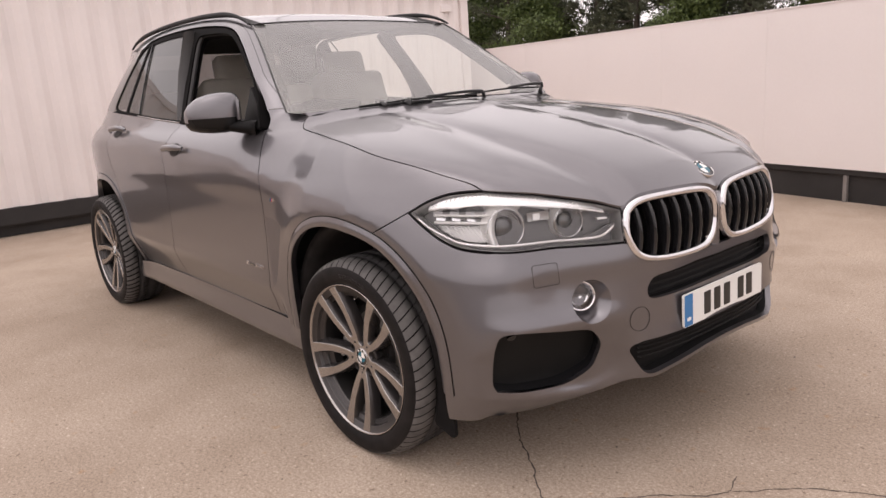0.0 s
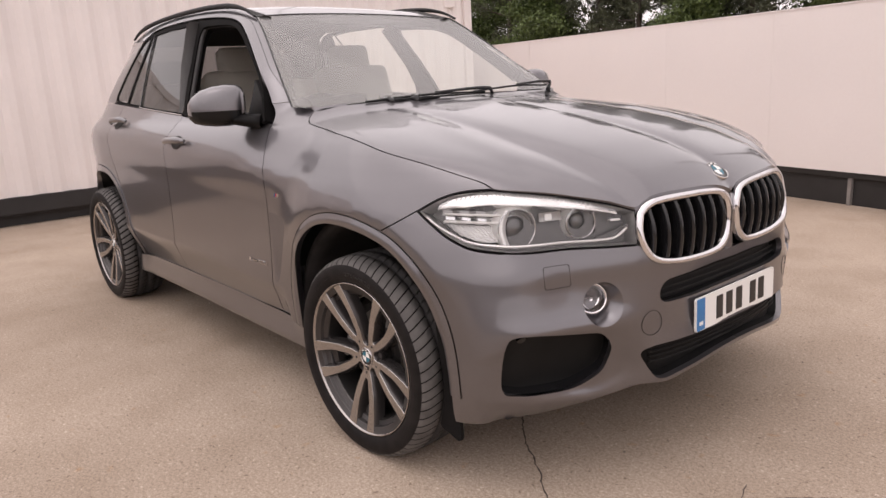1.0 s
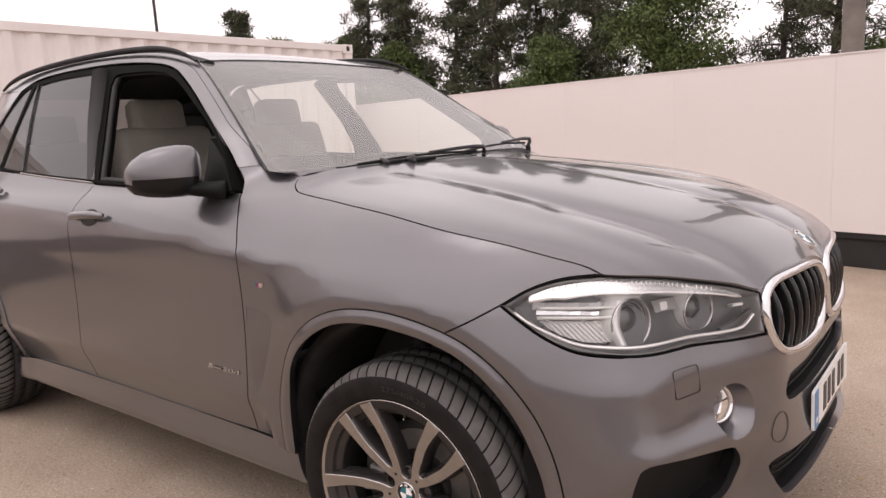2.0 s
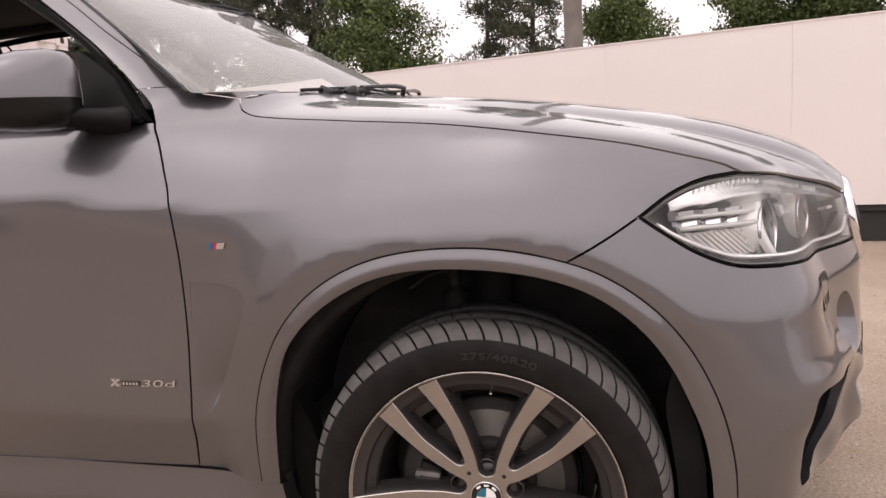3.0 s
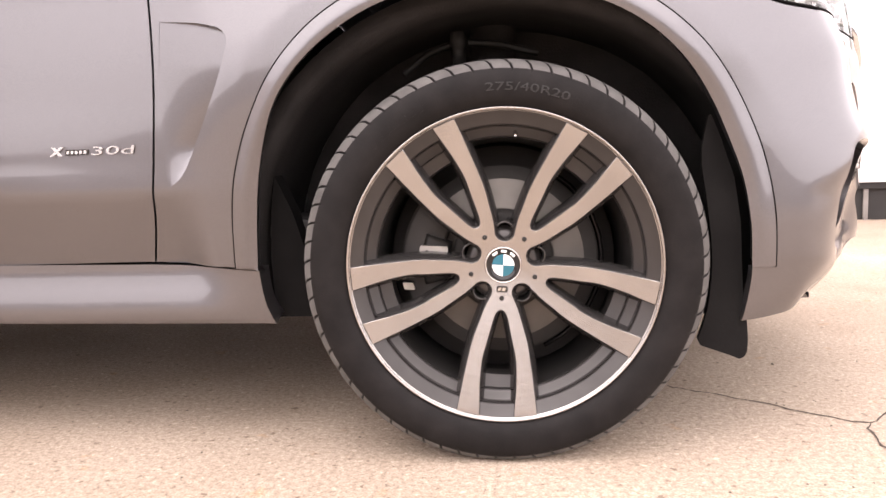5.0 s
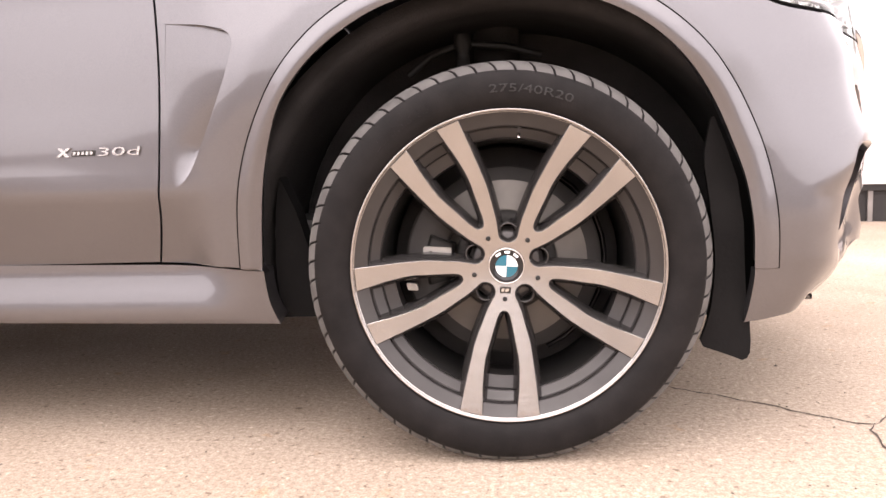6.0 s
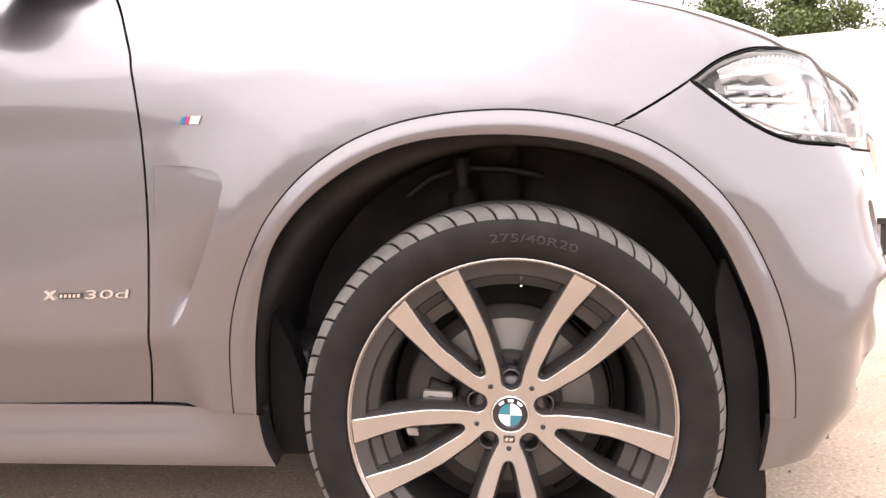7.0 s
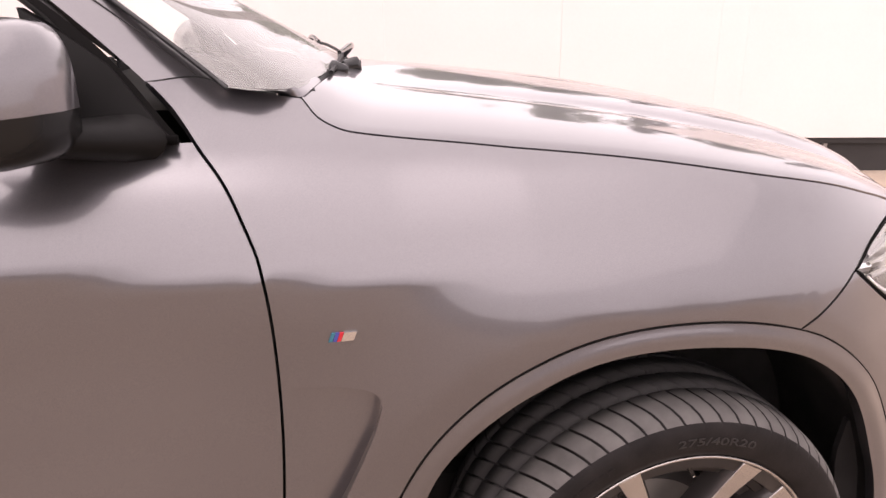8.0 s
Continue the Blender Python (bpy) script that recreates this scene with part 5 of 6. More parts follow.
def plate_and_badges():
    p = new("number_plate")
    p.parent = car
    p["label"] = "white number plate with a blue band and dark bars"
    X, Z = .872, .521
    fn = lambda a, b, d: (X - d - .02 * b, a, Z + b)
    V, F = slab(rounded(.520, .111, .008), fn, 0, .008)
    raw("plate", V, F, PLATE, p, smooth=False)
    V, F = slab(rounded(.048, .107, .004) - (.233, 0), fn, -.0012, .002)
    raw("band", V, F, BLUE, p, "blue band", smooth=False)
    V, F = slab(rounded(.022, .012, .002) - (.233, .030), fn, -.002, .002)
    raw("band_mark", V, F, PLATE, p, smooth=False)
    for a in (-.118, -.055, .010, .105, .165):
        V, F = slab(rounded(.040, .078, .003) + (a, 0), fn, -.0016, .002)
        raw("bar", V, F, INK, p, "plain dark bar", smooth=False)
    # badge on the wing: slanted stripes and a silver block
    fw = lambda s, z, d: tuple(body(np.array(s), np.array(z)) + body_n(np.array(s), np.array(z)) * d)
    for sgn in (1, -1):
        b = new("wing_badge")
        b.parent = car
        b["label"] = "small badge of slanted coloured stripes and silver"
        for k, (m, w) in enumerate(((BADGEBLUE, .0055), (BADGENAVY, .0055), (BADGERED, .0055), (SILVER, .018))):
            x0 = -.555 + .006 * k
            o = [(x0 - .0025, .8835), (x0 + w - .0025, .8835), (x0 + w + .0025, .8965), (x0 + .0025, .8965)]
            V, F = slab(o, lambda s, z, d: tuple(np.array(fw(s, z, d)) * (1, sgn, 1)), .0035, -.001)
            raw("stripe" if k < 3 else "silver_block", V, F, m, b, smooth=False)
        # raised badge on the door: a slanted cross, a small dark strip, and the number
        l = new("door_badge")
        l.parent = car
        l["label"] = "raised silver door badge with a number"
        on = lambda s, z, d: tuple(np.array(fw(s, z, d)) * (1, sgn, 1))
        if sgn < 0:
            on = lambda s, z, d: tuple(np.array(fw(-1.508 - s, z, d)) * (1, -1, 1))
        zc = .5885
        for o in ([(-.846, -.0085), (-.838, -.0085), (-.8155, .0085), (-.8235, .0085)], [(-.842, .0085), (-.834, .0085), (-.8195, -.0085), (-.8275, -.0085)]):
            V, F = slab([(a, zc + b) for a, b in o], on, .0040 if o[0][1] < 0 else .0036, -.001)
            raw("cross_stroke", V, F, SILVER, l, smooth=False)
        o = rounded(.046, .0105, .0015, 3)
        V, F = slab(np.stack([o[:, 0] + .2 * o[:, 1] - .792, o[:, 1] + zc - .0022], 1), on, .0022, -.001)
        raw("strip", V, F, IRON, l, "small dark strip", smooth=False)
        for k in range(5):
            o = rounded(.0055, .0062, .001, 2)
            V, F = slab(np.stack([o[:, 0] + .2 * o[:, 1] - .809 + .0085 * k, o[:, 1] + zc - .0022], 1), on, .0032, .0015)
            raw("bar", V, F, SILVER, l, smooth=False)
        V, F = lettering("30d", .082, .0158)
        V = [on(-.7215 + v[0] + .25 * v[1], zc - .0085 + v[1], .0012 + 2.6 * v[2]) for v in V]
        raw("number", V, F if sgn > 0 else [f[::-1] for f in F], SILVER, l, "silver raised number", smooth=False)


FRAME_LOW = [(-.787, 1.241), (-.85, 1.302), (-.923, 1.366), (-1.06, 1.462), (-1.2, 1.552), (-1.33, 1.617), (-1.5, 1.652), (-1.85, 1.680), (-2.3, 1.684), (-2.58, 1.668), (-2.73, 1.628)]
ROOF_EDGE = [(-.680, -.777, 1.223), (-.79, -.748, 1.315), (-.90, -.714, 1.400), (-1.03, -.672, 1.495), (-1.13, -.641, 1.565), (-1.24, -.612, 1.632), (-1.5, -.600, 1.690), (-1.85, -.595, 1.716), (-2.3, -.590, 1.722), (-2.75, -.58, 1.702), (-3.12, -.575, 1.640)]
ROOF_TAIL = [(-3.12, -.575, 1.640), (-3.32, -.60, 1.46), (-3.46, -.64, 1.26)]


def glasshouse():
    lo, up = resample([tuple(green(np.array(x), np.array(z))) for x, z in FRAME_LOW], 80), resample(ROOF_EDGE, 80)
    v = np.linspace(0, 1, 9)[None, :, None]
    P = lo[:, None] * (1 - v) + up[:, None] * v
    P[:, :, 1] -= (.003 * np.sin(math.pi * np.linspace(0, 1, 9)))[None, :]
    P[:, :, 2] += (.002 * np.sin(math.pi * np.linspace(0, 1, 9)))[None, :]
    foot = spline([(-.786, 1.238), (-.724, 1.240), (-.678, 1.223)], .004)
    foot = resample(body(foot[:, 0], foot[:, 1]), 9)
    P += (foot - P[0])[None] * ease(1, 0, np.arange(80) / 9.0)[:, None, None]
    V, F = grid(P)
    both("side_frame", V, F, PAINT, car, "painted pillar and roof side frame")
    # seam along the screen pillar
    V, F = tube(P[0:27, 5] + np.array([0, -.0006, .0004]), .0013, 5)
    both("pillar_seam", V, F, BASEBLACK, car)
    # screen
    edge = resample(ROOF_EDGE[:6], 30)
    bot = [(-.680, -.777, 1.223), (-.600, -.764, 1.2145), (-.548, -.62, 1.220), (-.49, -.25, 1.228), (-.468, 0, 1.229), (-.49, .25, 1.228), (-.548, .62, 1.220), (-.600, .764, 1.2145), (-.680, .777, 1.223)]
    top = [(-1.24, -.612, 1.632), (-1.31, -.35, 1.652), (-1.335, 0, 1.660), (-1.31, .35, 1.652), (-1.24, .612, 1.632)]
    P = coons(bot, top, edge, edge * (1, -1, 1), 40, 30)
    V, F = grid(P)
    o = raw("windscreen", V, F, SCREEN, car, "large clear windscreen")
    o.visible_shadow = False
    for path, r in ((edge + (.001, 0, 0), .0042), (edge * (1, -1, 1) + (.001, 0, 0), .0042), (resample(top, 30) + (0, 0, .001), .004)):
        V, F = tube(path, r, 6)
        raw("screen_seal", V, F, GLOSS, car, "black seal of the windscreen")
    # cowl below the screen
    b = resample(bot, 40)[4:-4]
    V, F = grid([b + (.0, 0, -.002), b + (.012, 0, -.012), b * (1, .98, 1) + (.05, 0, -.05)])
    raw("cowl", V, F, BLACK, car, "black cowl below the windscreen")
    # painted corners between wing, bonnet and glass
    wedge = resample([tuple(p) for p in body(np.linspace(-.678, -.571, 5), np.linspace(1.223, 1.202, 5))] + [(-.556, -.70, 1.2085), (-.534, -.60, 1.2145)], 24)
    glass = resample([(-.679, -.776, 1.2235), (-.602, -.760, 1.2160), (-.574, -.69, 1.2185), (-.546, -.60, 1.2215)], 24)
    V, F = grid([wedge + (-.002, .001, .0003), wedge * .5 + glass * .5 + (0, 0, .0020), glass + (.002, 0, .0015)])
    both("screen_corner", V, F, PAINT, car, "painted corner below the windscreen")
    # roof between the edges
    e = resample(ROOF_EDGE[5:11], 40)
    w = np.linspace(-1, 1, 25)[None, :, None]
    P = e[:, None] * np.array([1, 0, 1]) + np.array([0, 1, 0]) * e[:, None, 1:2] * -w
    P[:, :, 2] += (.028 * (1 - w[..., 0] ** 2)) * np.ones((40, 1))
    P[:, :, 0] -= .095 * (1 - w[..., 0] ** 2) * np.linspace(1, 0, 40)[:, None] ** 3
    V, F = grid(P)
    raw("roof", V, F, PAINT, car, "")
    # tail: upper glass and lower gate
    e = resample(ROOF_TAIL, 14)
    P = e[:, None] * np.array([1, 0, 1]) + np.array([0, 1, 0]) * e[:, None, 1:2] * -w
    P[:, :, 0] -= .12 * (1 - w[..., 0] ** 2)
    V, F = grid(P)
    raw("rear_window", V, F, TINTED, car, "dark rear window")
    tz = np.linspace(.35, 1.27, 14)
    P = [[(-3.78 + .25 * ((z - .6) / .67) ** 2 * (z > .6), y, z) for y in np.linspace(-.5, .5, 12)] for z in tz]
    V, F = grid(P)
    raw("tailgate", V, F, PAINT, car, "")
    # door window frames and glass
    fo = loop([(-.742, 1.168), (-.83, 1.276), (-.923, 1.356), (-1.06, 1.452), (-1.2, 1.542), (-1.33, 1.607), (-1.5, 1.642), (-1.87, 1.670)], [(-1.87, 1.670), (-1.74, 1.42), (-1.64, 1.188)], [(-1.64, 1.188), (-1.2, 1.178), (-.742, 1.168)])
    fi = loop([(-.82, 1.195), (-.888, 1.310), (-.98, 1.386), (-1.135, 1.481), (-1.27, 1.558), (-1.37, 1.598), (-1.5, 1.617), (-1.72, 1.628)], [(-1.72, 1.628), (-1.775, 1.620), (-1.785, 1.58)], [(-1.785, 1.58), (-1.69, 1.36), (-1.635, 1.198)], [(-1.635, 1.198), (-1.2, 1.188), (-.82, 1.195)])
    V, F, N = skin([fo, fi], green, .02, .05)
    both("front_window_frame", V, F, WINDOWTRIM, car, "black frame of the lowered front window", N)
    # inner channel, matt
    V, F = tube(green(fi[:, 0], fi[:, 1]) + np.array([0, .02, 0]), .012, 6, closed=True)
    both("window_channel", V, F, CABIN, car, "dark felt channel of the lowered window")
    ro_ = loop([(-1.87, 1.670), (-2.3, 1.674), (-2.592, 1.655)], [(-2.592, 1.655), (-2.62, 1.45), (-2.645, 1.245)], [(-2.645, 1.245), (-2.4, 1.230), (-2.0, 1.206), (-1.64, 1.188)], [(-1.64, 1.188), (-1.74, 1.42), (-1.87, 1.670)])
    ri_ = loop([(-1.895, 1.648), (-2.3, 1.650), (-2.568, 1.638)], [(-2.568, 1.638), (-2.60, 1.44), (-2.622, 1.252)], [(-2.622, 1.252), (-2.4, 1.238), (-2.0, 1.214), (-1.670, 1.199)], [(-1.670, 1.199), (-1.768, 1.42), (-1.895, 1.648)])
    V, F, N = skin([ro_, ri_], green, .03, .02)
    both("rear_window_frame", V, F, WINDOWTRIM, car, "black frame of the rear door window", N)
    V, F, N = skin([ri_], lambda x, z: green(x, z) + np.array([0, .006, 0]), .05, 0)
    raw("rear_door_glass", V, F, TINTED, car, "dark tinted rear door glass", N)      # the far one is wound down
    dv = np.stack([np.linspace(-2.36, -2.535, 12), np.linspace(1.236, 1.650, 12)], 1)
    V, F = tube(green(dv[:, 0], dv[:, 1]), .005, 8)
    both("window_divider", V, F, GLOSS, car, "thin black bar in the rear door window")
    qo = loop([(-2.592, 1.655), (-2.66, 1.640), (-2.72, 1.608)], [(-2.72, 1.608), (-2.80, 1.53), (-2.86, 1.44), (-2.91, 1.345)], [(-2.91, 1.345), (-2.932, 1.295), (-2.90, 1.262)], [(-2.90, 1.262), (-2.75, 1.252), (-2.645, 1.245)], [(-2.645, 1.245), (-2.62, 1.45), (-2.592, 1.655)])
    qi = qo.mean(0) + (qo - qo.mean(0)) * .94
    V, F, N = skin([qo, qi], green, .03, .02)
    both("quarter_window_frame", V, F, WINDOWTRIM, car, "black frame of the rear quarter window", N)
    V, F, N = skin([qi], lambda x, z: green(x, z) + np.array([0, .006, 0]), .05, 0)
    both("quarter_glass", V, F, TINTED, car, "dark tinted quarter glass", N)
    # belt moulding
    for pts, m, r, lb in (([(-.74, 1.163), (-1.2, 1.175), (-1.645, 1.187)], WINDOWTRIM, .007, "black belt moulding under the windows"), ([(-1.66, 1.188), (-2.0, 1.205), (-2.36, 1.227)], ALLOY, .004, "satin silver belt moulding"),
                          ([(-2.37, 1.229), (-2.645, 1.245), (-2.90, 1.258)], WINDOWTRIM, .004, "black belt moulding under the windows")):
        bl = spline(pts, .03)
        V, F = tube(green(bl[:, 0], bl[:, 1]) + np.array([0, -.005, .001]), r, 8)
        both("belt_moulding", V, F, m, car, lb)
    # rails on the roof
    rl = [(-1.22, -.628, 1.632), (-1.30, -.626, 1.666), (-1.40, -.622, 1.692), (-1.55, -.618, 1.711), (-1.85, -.612, 1.726), (-2.3, -.606, 1.728), (-2.7, -.600, 1.712), (-2.92, -.596, 1.684), (-3.04, -.592, 1.652)]
    V, F = tube(resample(rl, 50), [.006 + .007 * min(1, 6 * u, 6 * (1 - u)) for u in np.linspace(0, 1, 50)], 8)
    both("roof_rail", V, F, BLACK, car, "slim black roof rail")
    # rear pillar behind the quarter glass
    gp = lambda x, z: tuple(green(np.array(x), np.array(z)))
    bp = lambda q: tuple(body(np.array(q), np.array(1.258)))
    left = [gp(-2.92, 1.258), gp(-2.938, 1.30), gp(-2.87, 1.44), gp(-2.81, 1.535), gp(-2.73, 1.628)]
    P = coons([left[0], bp(-3.15), bp(-3.35), ROOF_TAIL[-1]], [left[-1], ROOF_TAIL[0]], left, ROOF_TAIL[::-1], 16, 20)
    V, F = grid(P)
    both("rear_pillar", V, F, PAINT, car, "")


def mirrors():
    # sections across the width, from the door outwards and backwards
    a0, ax = np.array([-.885, -.885]), np.array([-.56, -.83])
    nrm = np.array([.83, -.56])
    f = [0, .04, .12, .28, .5, .72, .88, .96, 1.0]
    top = [.066, .092, .102, .106, .101, .086, .060, .036, .006]
    low = [.036, .052, .062, .066, .066, .060, .050, .032, .006]
    dep = [.030, .055, .078, .094, .098, .088, .062, .036, .006]
    A = np.linspace(0, 2 * math.pi, 36, endpoint=False)
    rows = []
    for q, t_, l_, d_ in zip(f, top, low, dep):
        r = []
        for a in A:
            cx, cz = math.cos(a), math.sin(a)
            n_ = (d_ if cx > 0 else .035 * min(1, d_ / .05)) * abs(cx) ** .6 * (1 if cx > 0 else -1)
            p = a0 + ax * .240 * q + nrm * n_
            z = 1.220 + (t_ * cz ** .62 if cz > 0 else -l_ * (-cz) ** .6)
            r.append((p[0], p[1], z))
        rows.append(r)
    V, F = grid(np.array(rows), close_v=True)
    V, F = list(V), list(F)
    F.append(tuple(range(35, -1, -1)))
    F.append(tuple(8 * 36 + k for k in range(36)))
    zsplit = 1.212
    mats = [0 if np.mean([V[i][2] for i in f]) > zsplit else 1 for f in F]
    for sgn in (1, -1):
        m = new("door_mirror")
        m.parent = car
        m["label"] = "door mirror with a grey cap and black base"
        VV = np.array(V) * (1, sgn, 1)
        idx = [[f for f, q in zip(F, mats) if q == w] for w in (0, 1)]
        for w, nm, mt, lb in ((0, "cap", PAINT, "grey painted cap"), (1, "lower_shell", MIRRORBLACK, "black lower shell")):
            fs = [f if sgn > 0 else f[::-1] for f in idx[w]]
            used = sorted({i for f in fs for i in f})
            mp = {i: k for k, i in enumerate(used)}
            raw(nm, VV[used], [tuple(mp[i] for i in f) for f in fs], mt, m, lb)
        V2, F2 = tube(np.array([(-.815, -.848, 1.166), (-.832, -.872, 1.168), (-.86, -.905, 1.174), (-.90, -.945, 1.184), (-.935, -.985, 1.190)]) * (1, sgn, 1), [.078, .066, .056, .052, .040], 16, flat=.46)
        raw("arm", V2, F2, MIRRORARM, m, "black mirror arm")
        o = [(-.745, 1.160), (-.905, 1.178), (-.915, 1.25), (-.938, 1.338), (-.885, 1.306), (-.825, 1.262)]
        V2, F2 = slab(o, lambda x, z, d: tuple(green(np.array(x), np.array(z)) * (1, sgn, 1) + np.array([0, -sgn * d, 0])), .008, -.02)
        raw("base_triangle", V2, F2, MIRRORARM, m, "black triangular mirror base", smooth=False)
        V2, F2 = slab(rounded(.14, .095, .03), lambda a, b, d: (-.918 + .56 * a + .83 * (d - .036) , (-1.0 - .83 * -a * -1 + -.56 * (d - .036)) * sgn, 1.232 + b), 0, .004)
        raw("mirror_glass", V2, F2, CHROME, m, "mirror glass", smooth=False)


def handles():
    for s0, z0 in ((-1.545, 1.062), (-2.53, 1.138)):
        for sgn in (1, -1):
            h = new("door_handle")
            h.parent = car
            h["label"] = "grey pull handle over a round recess"
            ss = np.linspace(-.115, .115, 18)
            lift = .012 + .024 * (1 - (ss / .115) ** 4)
            P = body(s0 + ss, np.full(18, z0) + .006 * (ss / .115)) + body_n(s0 + ss, np.full(18, z0)) * lift[:, None]
            V, F = tube(P * (1, sgn, 1), [.010 + .006 * (1 - (u / .115) ** 6) for u in ss], 12)
            raw("grip", V, F, PAINT, h)
            # dark disc laid on the door; the hollow's shade is in its colour
            A = np.linspace(0, 2 * math.pi, 28, endpoint=False)
            rows = []
            for f, d in ((1.0, .0015), (.97, .0015), (.85, .0030), (.5, .0016), (.02, .0010)):
                s, z = s0 + .062 * f * np.cos(A), z0 + .032 * f * np.sin(A)
                rows.append((body(s, z) + body_n(s, z) * d) * (1, sgn, 1))
            V, F = grid(rows, close_v=True)
            raw("recess", V, F, IRON, h, "dark disc behind the grip in place of a shaded hollow")


def wipers():
    for a, b, piv in (((-.515, -.52, 1.224), (-.462, .12, 1.231), (-.455, .16, 1.219)), ((-.465, .05, 1.236), (-.56, .66, 1.240), (-.53, .64, 1.226))):
        w = new("wiper")
        w.parent = car
        w["label"] = "black windscreen wiper at rest"
        P = resample([a, tuple((np.array(a) + b) / 2 + (.012, 0, .010)), b], 20)
        V, F = tube(P, .0045, 6)
        raw("blade", V, F, BLACK, w)
        Q = resample([tuple((np.array(a) * .45 + np.array(b) * .55) + (.006, 0, .016)), tuple(np.array(b) + (.03, 0, .018)), piv], 14)
        V, F = tube(Q, [.005 + .004 * i / 13 for i in range(14)], 8)
        raw("arm", V, F, GLOSS, w)
        if a[1] < -.3:
            for c, q in (((-.497, -.405, 1.219), 24), ((-.462, -.300, 1.221), -18)):
                V, F = boxy((.040, .023, .034), c, .009, pose(0, 0, 0, 0, q, 12))
                raw("end_joint", V, F, GLOSS, w, "black arm joint")
                V, F = tube([(c[0] + .004, c[1], c[2]), (c[0] + .018, c[1] + .05, c[2] + .004), (c[0] + .010, c[1] + .13, c[2] + .002)], [.010, .008, .005], 8)
                raw("joint_arm", V, F, BLACK, w)
        V, F = lathe([(-.008, .001), (-.008, .009), (.0, .012), (.02, .012)], (0, 0, 0), 16)
        V = [(piv[0] + v[0], piv[1] + v[2], piv[2] - .004 - v[1]) for v in V]
        raw("pivot_cap", V, F, BLACK, w)


def cabin():
    # dark tub, dashboard, seats, wheel
    V, F = boxy((3.0, 1.62, .04), (-1.9, 0, .42), .01)
    raw("cabin_floor", V, F, CABIN, car, smooth=False)
    e = resample(ROOF_EDGE[5:11], 20)
    w = np.linspace(-.97, .97, 9)[None, :, None]
    P = e[:, None] * np.array([1, 0, 1]) + np.array([0, 1, 0]) * e[:, None, 1:2] * -w
    P[:, :, 2] += .004 * (1 - w[..., 0] ** 2) - .035
    P[:, :, 0] -= .06 * np.linspace(1, 0, 20)[:, None]
    V, F = grid(P)
    raw("headlining", V, F, HEADLINER, car)
    dash = [[(x, y, z + .015 * (1 - (y / .75) ** 2)) for y in np.linspace(-.76, .76, 16)] for x, z in ((-.62, 1.17), (-.75, 1.19), (-.90, 1.20), (-1.05, 1.185), (-1.12, 1.13), (-1.13, .95), (-1.05, .70), (-1.0, .45))]
    V, F = grid(dash)
    raw("dashboard", V, F, CABIN, car, "dark dashboard")
    V, F = boxy((.16, .34, .07), (-1.03, -.37, 1.215), .03)
    raw("instrument_hood", V, F, CABIN, car)
    V, F = boxy((.02, .25, .10), (-.99, .02, 1.185), .008)
    raw("display_screen", V, F, GLOSS, car, smooth=False)
    for y in (-.69, .69):
        V, F = tube([(-.745, y, 1.20), (-.745, y, 1.225), (-.745, y, 1.245), (-.745, y, 1.252)], [.042, .042, .030, .008], 20)
        raw("tweeter_cover", V, F, CABIN, car, "round dark cover on the dashboard")
    sw = new("steering_wheel")
    sw.parent = car
    sw["label"] = "dark leather steering wheel"
    m = pose(-1.20, -.37, 1.085, 0, -62, 0)
    P = [m @ Vector((.185 * math.cos(a), .185 * math.sin(a), 0)) for a in np.linspace(0, 2 * math.pi, 40, endpoint=False)]
    V, F = tube(P, .017, 8, closed=True)
    raw("rim", V, F, CABIN, sw)
    V, F = boxy((.14, .30, .04), (0, 0, 0), .018)
    raw("hub", [m @ Vector(v) for v in V], F, CABIN, sw)
    for y in (-.37, .37):
        st = new("front_seat")
        st.parent = car
        st["label"] = "oyster leather front seat"
        V, F = boxy((.54, .52, .16), (-1.55, y, .72), .06, seg=3)
        raw("cushion", V, F, LEATHER, st)
        V, F = boxy((.15, .50, .66), (-1.87, y, 1.08), .06, pose(0, 0, 0, 0, -16, 0), 3)
        raw("backrest", V, F, LEATHER, st)
        V, F = boxy((.11, .27, .20), (-1.965, y, 1.435), .05, pose(0, 0, 0, 0, -10, 0), 3)
        raw("headrest", V, F, LEATHER, st)
        for k in (-.05, .05):
            V, F = tube([(-1.96, y + k, 1.32), (-1.965, y + k, 1.42)], .007, 8)
            raw("headrest_post", V, F, CHROME, st)
        V, F = boxy((.50, .46, .22), (-1.57, y, .55), .02)
        raw("seat_base", V, F, CABIN, st, smooth=False)
    bench = new("rear_bench")
    bench.parent = car
    bench["label"] = "dark rear bench with headrests"
    V, F = boxy((.55, 1.30, .18), (-2.50, 0, .75), .06, seg=3)
    raw("cushion", V, F, LEATHER, bench)
    V, F = boxy((.16, 1.30, .62), (-2.82, 0, 1.05), .06, pose(0, 0, 0, 0, -18, 0), 3)
    raw("backrest", V, F, LEATHER, bench)
    for y in (-.42, .42):
        V, F = boxy((.09, .26, .17), (-2.93, y, 1.42), .04, seg=3)
        raw("headrest", V, F, CABIN, bench)
    # inner door cards and pillars
    for sgn in (1, -1):
        V, F = boxy((1.98, .05, .72), (-1.81, -.80 * sgn, .77), .02)
        raw("door_card", V, F, CABIN, car, smooth=False)
        V, F = tube(np.array([(-1.72, -.815, 1.18), (-1.80, -.74, 1.42), (-1.90, -.64, 1.64)]) * (1, sgn, 1), .045, 8)
        raw("inner_pillar", V, F, CABIN, car, "dark trim of the middle pillar")
        V, F = tube(np.array([(-1.78, -.745, 1.40), (-1.76, -.76, 1.2), (-1.74, -.77, .95)]) * (1, sgn, 1), .014, 6)
        raw("seat_belt", V, F, CABIN, car)
